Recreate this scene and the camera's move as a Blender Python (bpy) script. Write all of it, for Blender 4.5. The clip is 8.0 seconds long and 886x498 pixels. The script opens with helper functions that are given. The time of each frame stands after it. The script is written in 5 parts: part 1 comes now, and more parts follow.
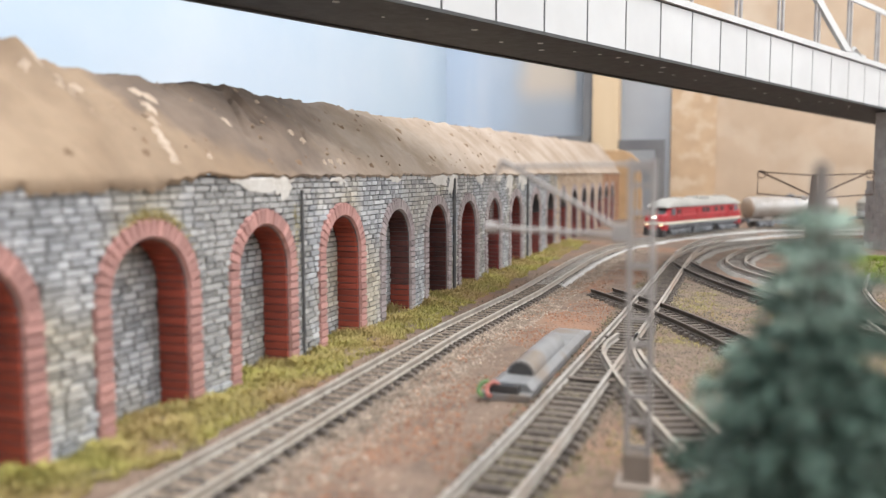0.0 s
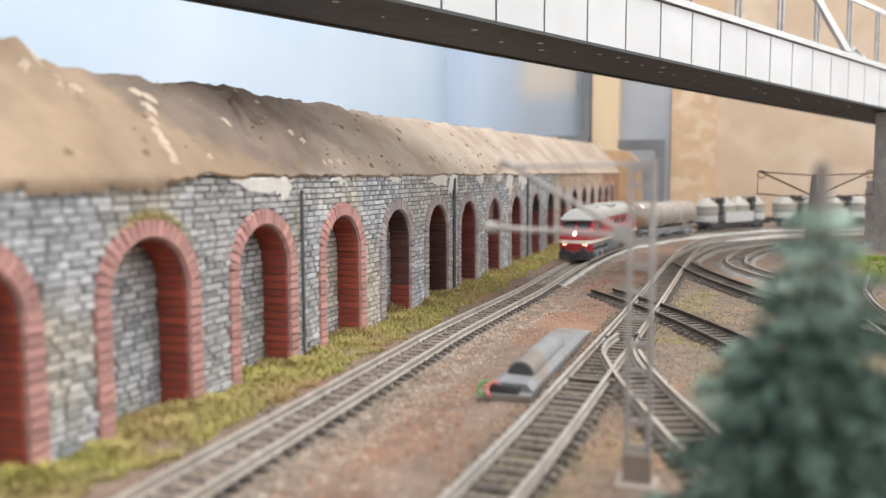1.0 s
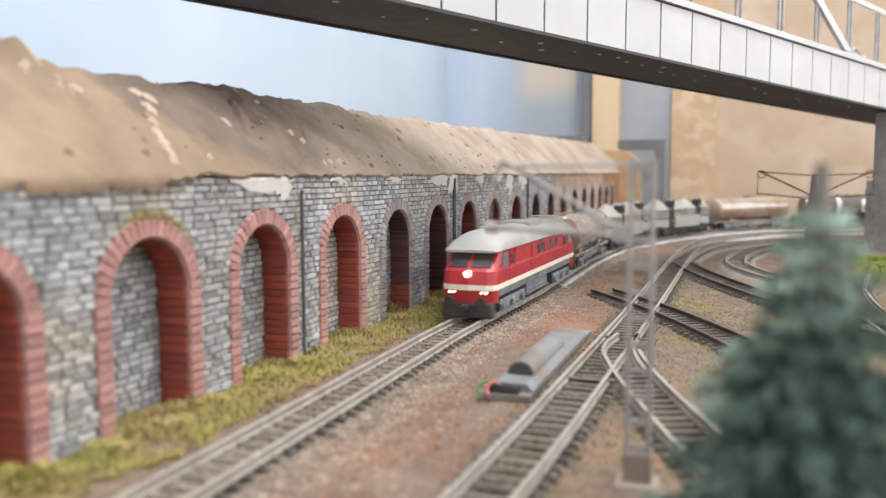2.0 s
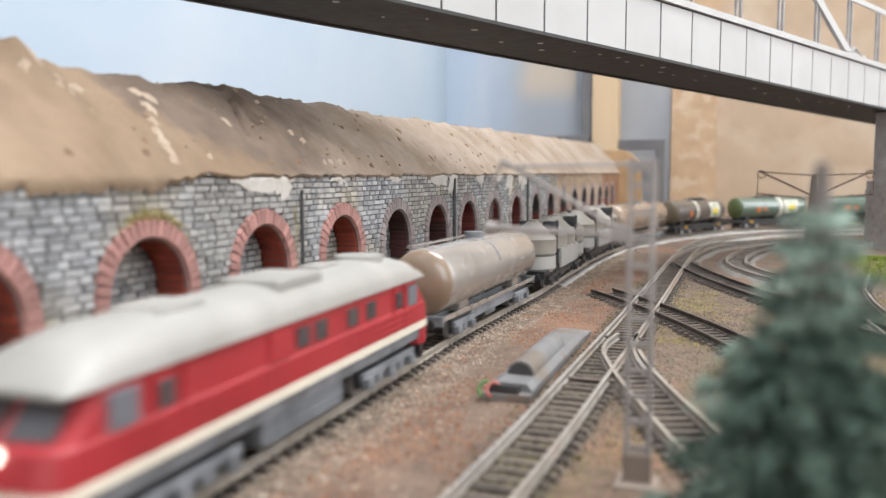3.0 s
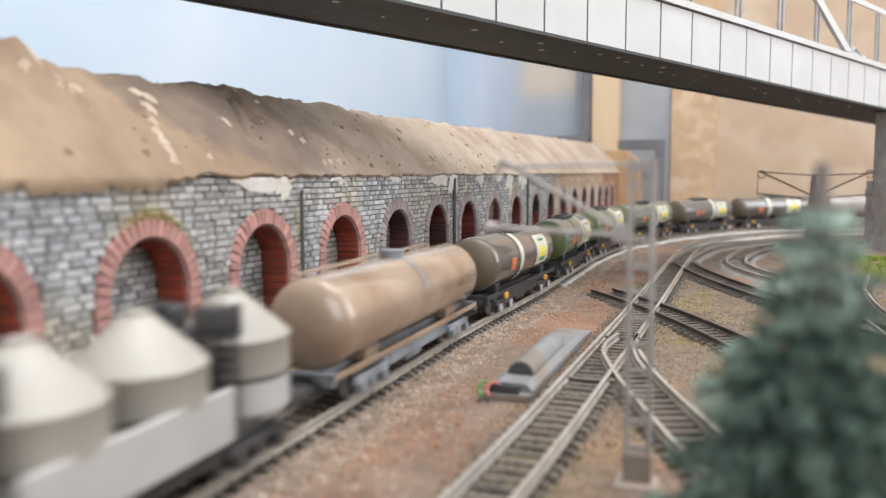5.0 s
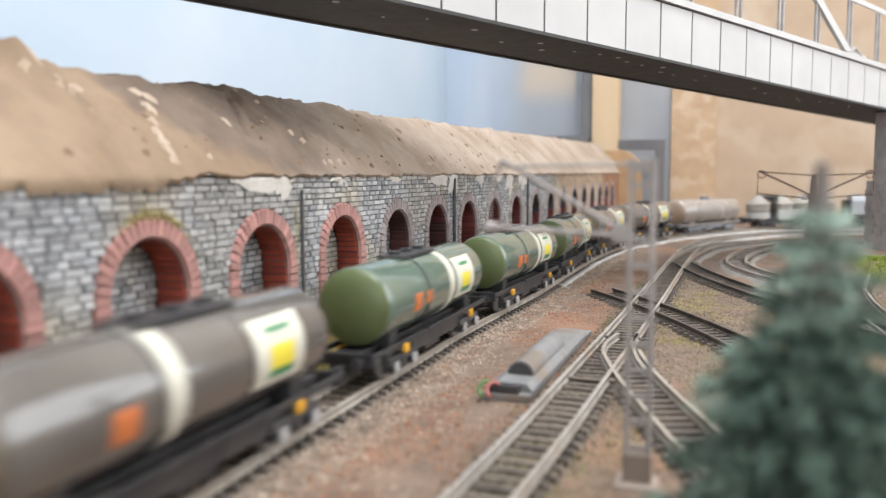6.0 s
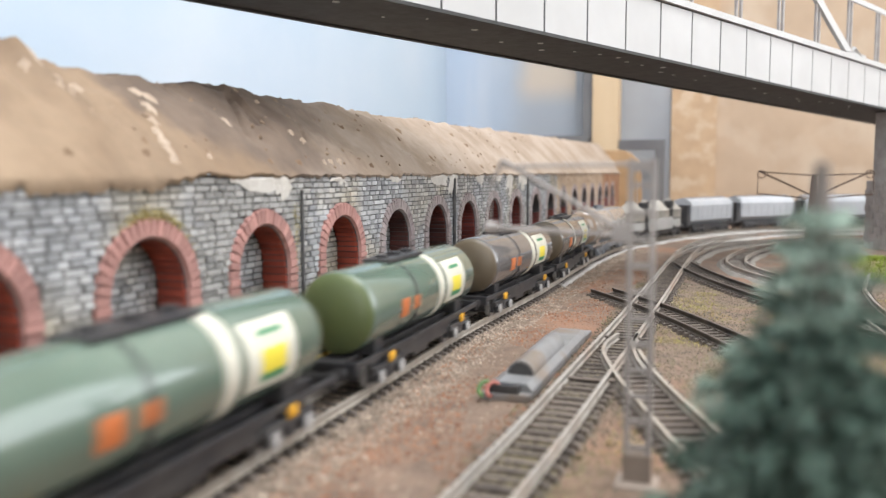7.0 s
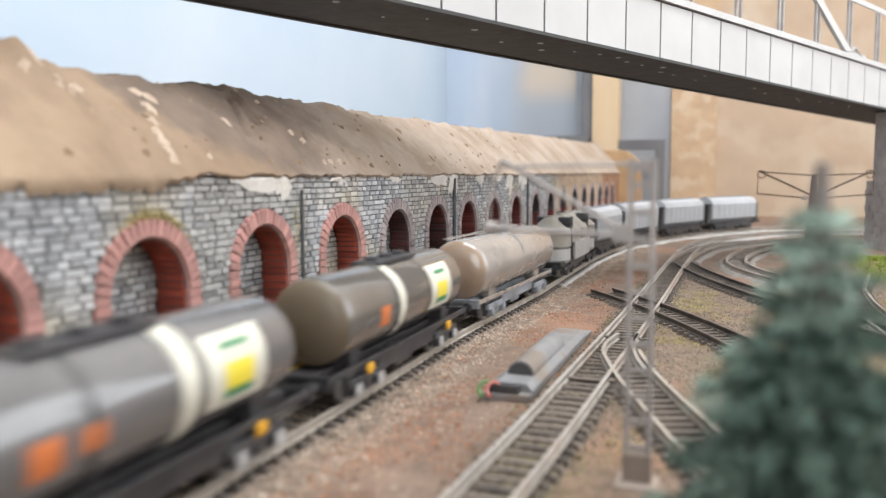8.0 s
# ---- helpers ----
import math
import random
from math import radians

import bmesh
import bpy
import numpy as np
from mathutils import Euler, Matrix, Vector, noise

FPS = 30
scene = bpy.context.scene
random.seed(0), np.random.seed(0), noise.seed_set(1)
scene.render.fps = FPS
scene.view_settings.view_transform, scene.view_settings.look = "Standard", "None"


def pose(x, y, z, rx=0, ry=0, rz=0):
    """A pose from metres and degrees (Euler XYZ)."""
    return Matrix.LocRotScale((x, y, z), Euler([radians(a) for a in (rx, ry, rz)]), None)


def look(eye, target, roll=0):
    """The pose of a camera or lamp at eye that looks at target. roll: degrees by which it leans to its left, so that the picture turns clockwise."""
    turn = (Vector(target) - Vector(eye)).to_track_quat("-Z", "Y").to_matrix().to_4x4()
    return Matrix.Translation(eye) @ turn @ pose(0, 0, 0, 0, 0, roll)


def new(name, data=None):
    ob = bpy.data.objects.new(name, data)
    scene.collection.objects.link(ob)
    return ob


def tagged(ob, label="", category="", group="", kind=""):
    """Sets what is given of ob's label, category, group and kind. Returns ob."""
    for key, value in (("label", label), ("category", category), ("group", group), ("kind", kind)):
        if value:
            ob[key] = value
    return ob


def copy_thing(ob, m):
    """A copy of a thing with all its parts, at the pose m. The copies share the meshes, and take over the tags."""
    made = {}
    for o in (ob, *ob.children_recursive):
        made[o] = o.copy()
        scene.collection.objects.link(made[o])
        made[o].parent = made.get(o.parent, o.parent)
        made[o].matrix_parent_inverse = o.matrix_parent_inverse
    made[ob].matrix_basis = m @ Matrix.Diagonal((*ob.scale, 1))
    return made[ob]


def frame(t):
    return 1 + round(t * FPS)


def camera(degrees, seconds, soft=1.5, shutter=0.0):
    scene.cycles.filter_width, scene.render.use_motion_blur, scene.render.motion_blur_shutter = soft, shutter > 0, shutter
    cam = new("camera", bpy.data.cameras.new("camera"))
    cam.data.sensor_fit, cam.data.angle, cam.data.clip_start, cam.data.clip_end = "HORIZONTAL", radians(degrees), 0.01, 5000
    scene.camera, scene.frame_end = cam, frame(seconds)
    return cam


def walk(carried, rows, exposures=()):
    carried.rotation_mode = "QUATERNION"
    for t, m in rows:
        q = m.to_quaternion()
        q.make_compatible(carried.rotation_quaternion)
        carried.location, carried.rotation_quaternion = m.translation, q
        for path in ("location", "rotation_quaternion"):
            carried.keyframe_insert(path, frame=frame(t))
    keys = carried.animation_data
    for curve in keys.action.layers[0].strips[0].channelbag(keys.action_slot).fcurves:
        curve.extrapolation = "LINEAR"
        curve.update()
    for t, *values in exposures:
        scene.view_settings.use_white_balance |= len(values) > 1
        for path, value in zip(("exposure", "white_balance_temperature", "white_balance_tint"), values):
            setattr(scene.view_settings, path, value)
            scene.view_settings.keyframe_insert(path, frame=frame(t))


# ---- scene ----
# A small 1:120 model railway: lengths below are in millimetres unless a name says otherwise.
MM = 0.001
cam = camera(57.0, 8.0, soft=1.3, shutter=0.42)
EYE = (103.8 * MM, 0.0, 62.7 * MM)
YAW, PITCH, ROLL = 18.9, 5.3, -0.2
cam_pose = pose(*EYE, 90 - PITCH, 0, YAW) @ pose(0, 0, 0, 0, 0, ROLL)
walk(cam, [(0.0, cam_pose), (8.0, cam_pose)], exposures=[(0.0, 0.12), (1.7, 0.11), (3.0, -0.02), (4.5, 0.02), (6.0, 0.09), (8.0, 0.11)])
cam.data.dof.use_dof = True
cam.data.dof.focus_distance = 0.40
cam.data.dof.aperture_fstop = 11.5

# ---- light: daylight through inferred room windows, plus an added rear fill ----
world = bpy.data.worlds.new("world")
scene.world = world
world.use_nodes = True
sky = world.node_tree.nodes.new("ShaderNodeTexSky")
sky.sky_type, sky.sun_disc = "NISHITA", False
sky.sun_elevation, sky.sun_rotation = radians(38), radians(100)
world.node_tree.links.new(sky.outputs[0], world.node_tree.nodes["Background"].inputs[0])
world.node_tree.nodes["Background"].inputs[1].default_value = 0.05


def area_lamp(name, m, sx, sy, watts, colour):
    data = bpy.data.lights.new(name, "AREA")
    data.shape, data.size, data.size_y, data.energy, data.color = "RECTANGLE", sx, sy, watts, colour
    ob = new(name, data)
    ob.matrix_basis = m
    return ob


area_lamp("side_window_daylight", look((2.25, 0.55, 0.85), (0.0, 0.30, 0.05)), 1.7, 1.3, 20, (0.94, 0.965, 0.99))
area_lamp("north_window_daylight", look((1.60, 1.44, 0.85), (0.0, 0.25, 0.05)), 1.1, 1.3, 19, (0.94, 0.965, 0.99))
area_lamp("roof_window_daylight", look((0.36, 0.16, 1.66), (0.02, 0.22, 0.0)), 1.0, 1.0, 52, (0.94, 0.965, 0.99))
# Unseen fill lamp, added behind the camera to brighten the scene.
area_lamp("rear_fill_lamp", look((0.75, -2.24, 0.75), (0.1, 0.2, 0.0)), 1.5, 1.4, 26, (0.94, 0.965, 0.99))
scene.view_settings.exposure = 0.0

# ---- materials ----


def mat(name, c1, c2=None, scale=40.0, rough=0.6, metal=0.0, bump=0.0, bump_scale=400.0, rand=0.0, island=0.0, c3=None, scale3=8.0, detail=6.0, coat=0.0, lo=0.35, hi=0.65, mix3=(0.5, 0.62), streak=None):
    """Procedural surface: two colours by a fine noise, a third in larger patches, value varied by object or island, bump."""
    m = bpy.data.materials.new(name)
    m.use_nodes = True
    nt = m.node_tree
    N, L = nt.nodes.new, nt.links.new
    b = nt.nodes["Principled BSDF"]
    b.inputs["Roughness"].default_value, b.inputs["Metallic"].default_value = rough, metal
    b.inputs["Coat Weight"].default_value = coat
    geo = N("ShaderNodeNewGeometry")
    tc = N("ShaderNodeTexCoord")
    src = tc.outputs["Object"]
    if streak:
        mp = N("ShaderNodeMapping")
        mp.inputs["Scale"].default_value = streak
        L(src, mp.inputs[0])
        src = mp.outputs[0]

    def tex(sc, det):
        t = N("ShaderNodeTexNoise")
        t.inputs["Scale"].default_value, t.inputs["Detail"].default_value = sc, det
        L(src, t.inputs["Vector"])
        return t.outputs["Fac"]

    def ramp(fac, a, z):
        r = N("ShaderNodeMapRange")
        r.inputs["From Min"].default_value, r.inputs["From Max"].default_value = a, z
        L(fac, r.inputs["Value"])
        return r.outputs["Result"]

    def mix(fac, a, z):
        x = N("ShaderNodeMix")
        x.data_type = "RGBA"
        L(fac, x.inputs["Factor"])
        for i, v in ((6, a), (7, z)):
            if isinstance(v, tuple):
                x.inputs[i].default_value = (*v, 1)
            else:
                L(v, x.inputs[i])
        return x.outputs[2]

    c2 = c2 or tuple(v * 0.82 for v in c1)
    col = mix(ramp(tex(scale, detail), lo, hi), c1, c2)
    if c3:
        col = mix(ramp(tex(scale3, 5.0), *mix3), col, c3)
    if rand or island:
        src_r = N("ShaderNodeObjectInfo").outputs["Random"] if rand else geo.outputs["Random Per Island"]
        hsv = N("ShaderNodeHueSaturation")
        mr = N("ShaderNodeMapRange")
        amt = rand or island
        mr.inputs["To Min"].default_value, mr.inputs["To Max"].default_value = 1 - amt, 1 + amt
        L(src_r, mr.inputs["Value"])
        L(mr.outputs["Result"], hsv.inputs["Value"])
        L(col, hsv.inputs["Color"])
        col = hsv.outputs["Color"]
    L(col, b.inputs["Base Color"])
    rr = N("ShaderNodeMapRange")
    rr.inputs["To Min"].default_value, rr.inputs["To Max"].default_value = max(0.05, rough - 0.1), min(1, rough + 0.1)
    L(tex(scale * 1.7, 4.0), rr.inputs["Value"])
    L(rr.outputs["Result"], b.inputs["Roughness"])
    if bump:
        bp = N("ShaderNodeBump")
        bp.inputs["Strength"].default_value, bp.inputs["Distance"].default_value = bump, 0.0006
        L(tex(bump_scale, 8.0), bp.inputs["Height"])
        L(bp.outputs["Normal"], b.inputs["Normal"])
    return m


def glow(name, colour, strength):
    m = bpy.data.materials.new(name)
    m.use_nodes = True
    b = m.node_tree.nodes["Principled BSDF"]
    b.inputs["Base Color"].default_value = (*colour, 1)
    b.inputs["Emission Color"].default_value = (*colour, 1)
    b.inputs["Emission Strength"].default_value = strength
    return m


M_STONE = mat("grey_stone", (0.40, 0.40, 0.405), (0.285, 0.288, 0.30), 160, 0.8, bump=0.5, bump_scale=900, island=0.32, c3=(0.38, 0.335, 0.265), scale3=22, mix3=(0.46, 0.66))
M_STONE_P = mat("grey_stone_piece", (0.40, 0.40, 0.405), (0.285, 0.288, 0.30), 160, 0.8, bump=0.5, bump_scale=900, rand=0.32, c3=(0.38, 0.335, 0.265), scale3=22, mix3=(0.46, 0.66))
M_JOINT = mat("dark_joint", (0.06, 0.06, 0.064), (0.115, 0.108, 0.10), 120, 0.9)
M_BRICK = mat("red_brick", (0.32, 0.058, 0.032), (0.22, 0.04, 0.025), 150, 0.75, bump=0.3, bump_scale=900, island=0.2)
M_BRICK_P = mat("red_brick_piece", (0.44, 0.245, 0.215), (0.37, 0.175, 0.152), 150, 0.75, bump=0.3, bump_scale=900, rand=0.2)
M_BRICK_GREY = mat("washed_brick", (0.34, 0.29, 0.28), (0.26, 0.21, 0.21), 150, 0.8, bump=0.3, bump_scale=900, island=0.2)
M_PIPE = mat("dark_drainpipe", (0.05, 0.05, 0.055), (0.09, 0.085, 0.08), 200, 0.6)
M_PLASTER = mat("sand_plaster", (0.235, 0.163, 0.109), (0.172, 0.117, 0.078), 45, 0.9, bump=1.0, bump_scale=220, c3=(0.33, 0.25, 0.18), scale3=14, mix3=(0.45, 0.7))


def hillside():
    """Plaster in three tones: warm tan, a browner stretch partly holding the bridge's shade, and a pale one farther
    along; ragged seams between them.
    """
    m = mat("hill_plaster", (0.205, 0.138, 0.087), (0.155, 0.105, 0.068), 30, 0.92, bump=1.0, bump_scale=200, c3=(0.28, 0.20, 0.132), scale3=14, mix3=(0.45, 0.7))
    nt = m.node_tree
    N, L = nt.nodes.new, nt.links.new
    b = nt.nodes["Principled BSDF"]
    tan = b.inputs["Base Color"].links[0].from_socket
    tc, sep = N("ShaderNodeTexCoord"), N("ShaderNodeSeparateXYZ")
    L(tc.outputs["Object"], sep.inputs[0])

    def noise_tex(scale, detail):
        t = N("ShaderNodeTexNoise")
        t.inputs["Scale"].default_value, t.inputs["Detail"].default_value = scale, detail
        L(tc.outputs["Object"], t.inputs["Vector"])
        return t.outputs["Fac"]

    def calc(op, a, z):
        n = N("ShaderNodeMath")
        n.operation = op
        for k, v in enumerate((a, z)):
            if isinstance(v, float):
                n.inputs[k].default_value = v
            else:
                L(v, n.inputs[k])
        return n.outputs[0]

    def step(v, a, z):
        r = N("ShaderNodeMapRange")
        r.interpolation_type = "SMOOTHSTEP"
        r.inputs["From Min"].default_value, r.inputs["From Max"].default_value = a, z
        L(v, r.inputs["Value"])
        return r.outputs["Result"]

    def blend(fac, a, z):
        x = N("ShaderNodeMix")
        x.data_type = "RGBA"
        L(fac, x.inputs["Factor"])
        L(a, x.inputs[6])
        L(z, x.inputs[7])
        return x.outputs[2]

    def tone(c1, c2, scale):
        x = N("ShaderNodeMix")
        x.data_type = "RGBA"
        x.inputs[6].default_value, x.inputs[7].default_value = (*c1, 1), (*c2, 1)
        L(step(noise_tex(scale, 8.0), 0.35, 0.65), x.inputs["Factor"])
        return x.outputs[2]

    ragged = calc("MULTIPLY", calc("SUBTRACT", calc("ADD", calc("MULTIPLY", noise_tex(45, 8.0), 0.7), calc("MULTIPLY", noise_tex(170, 6.0), 0.3)), 0.5), 0.075)
    along = calc("ADD", sep.outputs[1], ragged)
    upper = step(calc("SUBTRACT", along, calc("MULTIPLY", calc("ADD", sep.outputs[0], 0.069), 0.53)), 0.182, 0.199)
    lower = step(calc("SUBTRACT", along, calc("MULTIPLY", calc("ADD", sep.outputs[0], 0.050), 3.0)), 0.186, 0.214)
    slant2 = calc("ADD", along, calc("MULTIPLY", calc("ADD", sep.outputs[0], 0.038), 0.9))
    # Brown tone also paints in the bridge's shade on the hill.
    brown = tone((0.150, 0.108, 0.080), (0.112, 0.080, 0.060), 60)
    pale = tone((0.375, 0.300, 0.240), (0.285, 0.215, 0.160), 38)
    col = blend(calc("MINIMUM", upper, lower), tan, brown)
    col = blend(step(slant2, 0.250, 0.325), col, pale)
    hsv = N("ShaderNodeHueSaturation")
    v = N("ShaderNodeMapRange")
    v.inputs["To Min"].default_value, v.inputs["To Max"].default_value = 0.86, 1.14
    L(noise_tex(260, 6.0), v.inputs["Value"])
    L(v.outputs["Result"], hsv.inputs["Value"])
    L(col, hsv.inputs["Color"])
    L(hsv.outputs["Color"], b.inputs["Base Color"])
    return m


M_HILL = hillside()
M_MOUND = mat("ochre_plaster", (0.40, 0.255, 0.135), (0.32, 0.20, 0.105), 40, 0.9, bump=1.0, bump_scale=200, c3=(0.46, 0.32, 0.19), scale3=12)
M_RUSTSTONE = mat("rust_brown_stone", (0.36, 0.20, 0.115), (0.27, 0.14, 0.08), 60, 0.85, island=0.2)
M_BRICK_DARK = mat("dark_brick", (0.085, 0.028, 0.024), (0.055, 0.02, 0.018), 120, 0.8, bump=0.3, bump_scale=900, island=0.3, c3=(0.16, 0.04, 0.03), scale3=40, mix3=(0.5, 0.7))
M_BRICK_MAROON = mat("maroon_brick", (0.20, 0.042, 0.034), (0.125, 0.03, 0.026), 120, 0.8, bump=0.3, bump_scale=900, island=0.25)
M_WHITE_PLASTER = mat("white_plaster", (0.64, 0.61, 0.57), (0.52, 0.48, 0.43), 90, 0.9, bump=0.8, bump_scale=500)
M_CHIP = mat("pale_chip", (0.42, 0.335, 0.26), (0.33, 0.25, 0.185), 90, 0.9, bump=0.8, bump_scale=500)
M_DARKPLASTER = mat("dark_plaster", (0.16, 0.10, 0.06), (0.24, 0.16, 0.10), 90, 0.9, bump=0.6)
M_GROUND = mat("brown_earth", (0.185, 0.125, 0.09), (0.12, 0.082, 0.06), 120, 0.95, bump=1.0, bump_scale=700, c3=(0.22, 0.12, 0.075), scale3=16, mix3=(0.50, 0.66))
M_TANSTONE = mat("tan_stone", (0.46, 0.36, 0.27), (0.40, 0.29, 0.20), 120, 0.85, island=0.12)
M_MOSS = mat("yellow_moss", (0.52, 0.43, 0.15), (0.42, 0.34, 0.12), 90, 0.9, island=0.3)
M_BALLAST = mat("ballast", (0.315, 0.25, 0.195), (0.18, 0.138, 0.105), 200, 0.95, island=0.5)
M_BALLAST_RED = mat("rusty_ballast", (0.30, 0.125, 0.06), (0.18, 0.08, 0.043), 200, 0.95, island=0.45)
M_SAND = mat("sandy_litter", (0.20, 0.165, 0.116), (0.11, 0.09, 0.065), 200, 0.95, island=0.45, c3=(0.24, 0.20, 0.09), scale3=24, mix3=(0.5, 0.66))
M_GRASS = mat("dry_grass", (0.37, 0.335, 0.085), (0.29, 0.255, 0.075), 60, 0.9, island=0.13, c3=(0.35, 0.255, 0.105), scale3=32, mix3=(0.38, 0.60))
M_GREEN = mat("bright_turf", (0.20, 0.26, 0.02), (0.15, 0.20, 0.02), 80, 0.9, island=0.4)
M_RAIL_DULL = mat("dull_rail", (0.41, 0.372, 0.325), (0.28, 0.24, 0.20), 150, 0.5, metal=0.15, c3=(0.33, 0.28, 0.23), scale3=14, mix3=(0.45, 0.65))
M_RAIL_DARK = mat("unused_rail", (0.10, 0.078, 0.062), (0.055, 0.044, 0.037), 150, 0.6, metal=0.1)
M_RAIL = mat("worn_rail", (0.37, 0.34, 0.305), (0.26, 0.23, 0.20), 150, 0.4, metal=0.15, c3=(0.30, 0.225, 0.175), scale3=30, mix3=(0.5, 0.68))
M_SLEEPER = mat("weathered_sleeper", (0.145, 0.115, 0.094), (0.072, 0.058, 0.049), 200, 0.85, bump=0.4, bump_scale=900, rand=0.3)
M_SLEEPER_FAR = mat("weathered_sleeper_joined", (0.105, 0.084, 0.072), (0.06, 0.05, 0.043), 200, 0.85, island=0.3)
M_BED_DULL = mat("dull_trackbed", (0.25, 0.225, 0.20), (0.19, 0.17, 0.15), 150, 0.9, bump=0.6)
M_BED = mat("grey_trackbed", (0.43, 0.41, 0.385), (0.34, 0.32, 0.30), 150, 0.9, bump=0.6)
M_RED = mat("loco_red", (0.40, 0.028, 0.035), (0.35, 0.024, 0.03), 60, 0.42)
M_ROOF = mat("loco_roof", (0.37, 0.355, 0.33), (0.30, 0.29, 0.265), 60, 0.45)
M_CREAM = mat("cream_stripe", (0.76, 0.70, 0.58), (0.68, 0.62, 0.51), 90, 0.45)
M_BOGIE = mat("grey_bogie", (0.23, 0.24, 0.26), (0.13, 0.135, 0.145), 150, 0.6)
M_BLACK = mat("black_underframe", (0.022, 0.022, 0.026), (0.05, 0.047, 0.046), 120, 0.42)
M_GLASSDARK = mat("dark_glazing", (0.05, 0.05, 0.055), (0.08, 0.07, 0.07), 50, 0.15)
M_CABGLASS = mat("cab_glazing", (0.20, 0.21, 0.23), (0.15, 0.15, 0.17), 50, 0.12)
M_LAMP = glow("headlamp_glow", (1.0, 0.95, 0.82), 5.0)
M_LAMP2 = glow("marker_glow", (1.0, 0.84, 0.50), 3.5)
M_BEIGE = mat("beige_tank", (0.33, 0.30, 0.275), (0.285, 0.255, 0.23), 40, 0.26, c3=(0.27, 0.225, 0.185), scale3=18, mix3=(0.55, 0.85), coat=0.8)
M_RUSTY = mat("rusty_beige_tank", (0.36, 0.27, 0.20), (0.29, 0.21, 0.15), 40, 0.22, c3=(0.22, 0.14, 0.09), scale3=30, mix3=(0.5, 0.7), coat=0.8)
M_SILO = mat("silo_grey", (0.34, 0.312, 0.272), (0.295, 0.27, 0.235), 40, 0.55, c3=(0.25, 0.225, 0.195), scale3=30, mix3=(0.55, 0.75))
M_SILO_BELT = mat("silo_belt_shade", (0.15, 0.14, 0.125), (0.12, 0.11, 0.10), 60, 0.5)
M_SILO_LOW = mat("silo_light", (0.43, 0.415, 0.395), (0.37, 0.36, 0.345), 40, 0.42)
M_GREEN_TANK = mat("green_tank", (0.115, 0.16, 0.126), (0.095, 0.14, 0.108), 40, 0.22, coat=0.8, c3=(0.10, 0.13, 0.10), scale3=25, mix3=(0.5, 0.8))
# Olive tone holds the shade on the green tank's ends.
M_SHADED_END = mat("shaded_olive_end", (0.10, 0.125, 0.045), (0.085, 0.11, 0.04), 40, 0.45)
M_DARK_TANK = mat("graphite_tank", (0.13, 0.125, 0.125), (0.105, 0.10, 0.10), 40, 0.22, coat=0.8)
M_BROWN_TANK = mat("brown_tank", (0.12, 0.107, 0.096), (0.096, 0.085, 0.075), 40, 0.2, coat=0.8)
M_BROWN_END = mat("brown_tank_end", (0.13, 0.10, 0.065), (0.11, 0.085, 0.055), 40, 0.45)
M_BAND = mat("cream_band", (0.60, 0.58, 0.49), (0.53, 0.51, 0.43), 90, 0.4)
M_YELLOW = mat("yellow_mark", (0.75, 0.62, 0.05), (0.70, 0.57, 0.05), 90, 0.45)
M_MARKGREEN = mat("green_mark", (0.03, 0.22, 0.09), (0.03, 0.19, 0.08), 90, 0.45)
M_ORANGE = mat("orange_mark", (0.60, 0.18, 0.055), (0.50, 0.14, 0.04), 90, 0.45)
M_AMBER = mat("amber_axlebox", (0.72, 0.38, 0.02), (0.60, 0.30, 0.02), 90, 0.45)
M_WHEEL = mat("steel_wheel", (0.42, 0.41, 0.40), (0.22, 0.21, 0.20), 120, 0.4, metal=0.5)
M_DISC = mat("bright_disc", (0.55, 0.55, 0.55), (0.36, 0.35, 0.34), 150, 0.35, metal=0.3)
M_HOPPER = mat("grey_hopper", (0.42, 0.43, 0.45), (0.36, 0.37, 0.39), 40, 0.4)
M_BRIDGE = mat("white_girder", (0.505, 0.501, 0.497), (0.46, 0.456, 0.452), 30, 0.45)
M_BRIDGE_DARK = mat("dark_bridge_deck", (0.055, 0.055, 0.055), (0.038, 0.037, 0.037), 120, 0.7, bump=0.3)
M_STONEPIER = mat("pier_stone", (0.34, 0.30, 0.28), (0.27, 0.235, 0.22), 150, 0.85, bump=0.6, c3=(0.40, 0.37, 0.35), scale3=30)
M_MAST = mat("mast_grey", (0.36, 0.33, 0.31), (0.28, 0.25, 0.235), 120, 0.55)
M_MASTBASE = mat("mast_base", (0.27, 0.215, 0.175), (0.21, 0.165, 0.135), 120, 0.9)
M_RUSTMAST = mat("rusty_mast", (0.13, 0.085, 0.06), (0.09, 0.06, 0.045), 150, 0.7)
# The pale c3 patches paint highlights on the boughs.
M_NEEDLE = mat("spruce_needles", (0.10, 0.155, 0.12), (0.05, 0.09, 0.068), 60, 0.85, island=0.45, c3=(0.34, 0.43, 0.36), scale3=36, mix3=(0.46, 0.58))
M_BARK = mat("bark", (0.20, 0.175, 0.16), (0.15, 0.13, 0.115), 200, 0.9)
M_TIN = mat("grey_tin", (0.235, 0.235, 0.24), (0.175, 0.172, 0.17), 90, 0.42, metal=0.15, c3=(0.19, 0.15, 0.12), scale3=60, mix3=(0.52, 0.68))
M_WIRE_R = mat("red_wire", (0.42, 0.15, 0.12), (0.33, 0.11, 0.09), 90, 0.4)
M_WIRE_G = mat("green_wire", (0.12, 0.22, 0.08), (0.1, 0.18, 0.06), 90, 0.4)
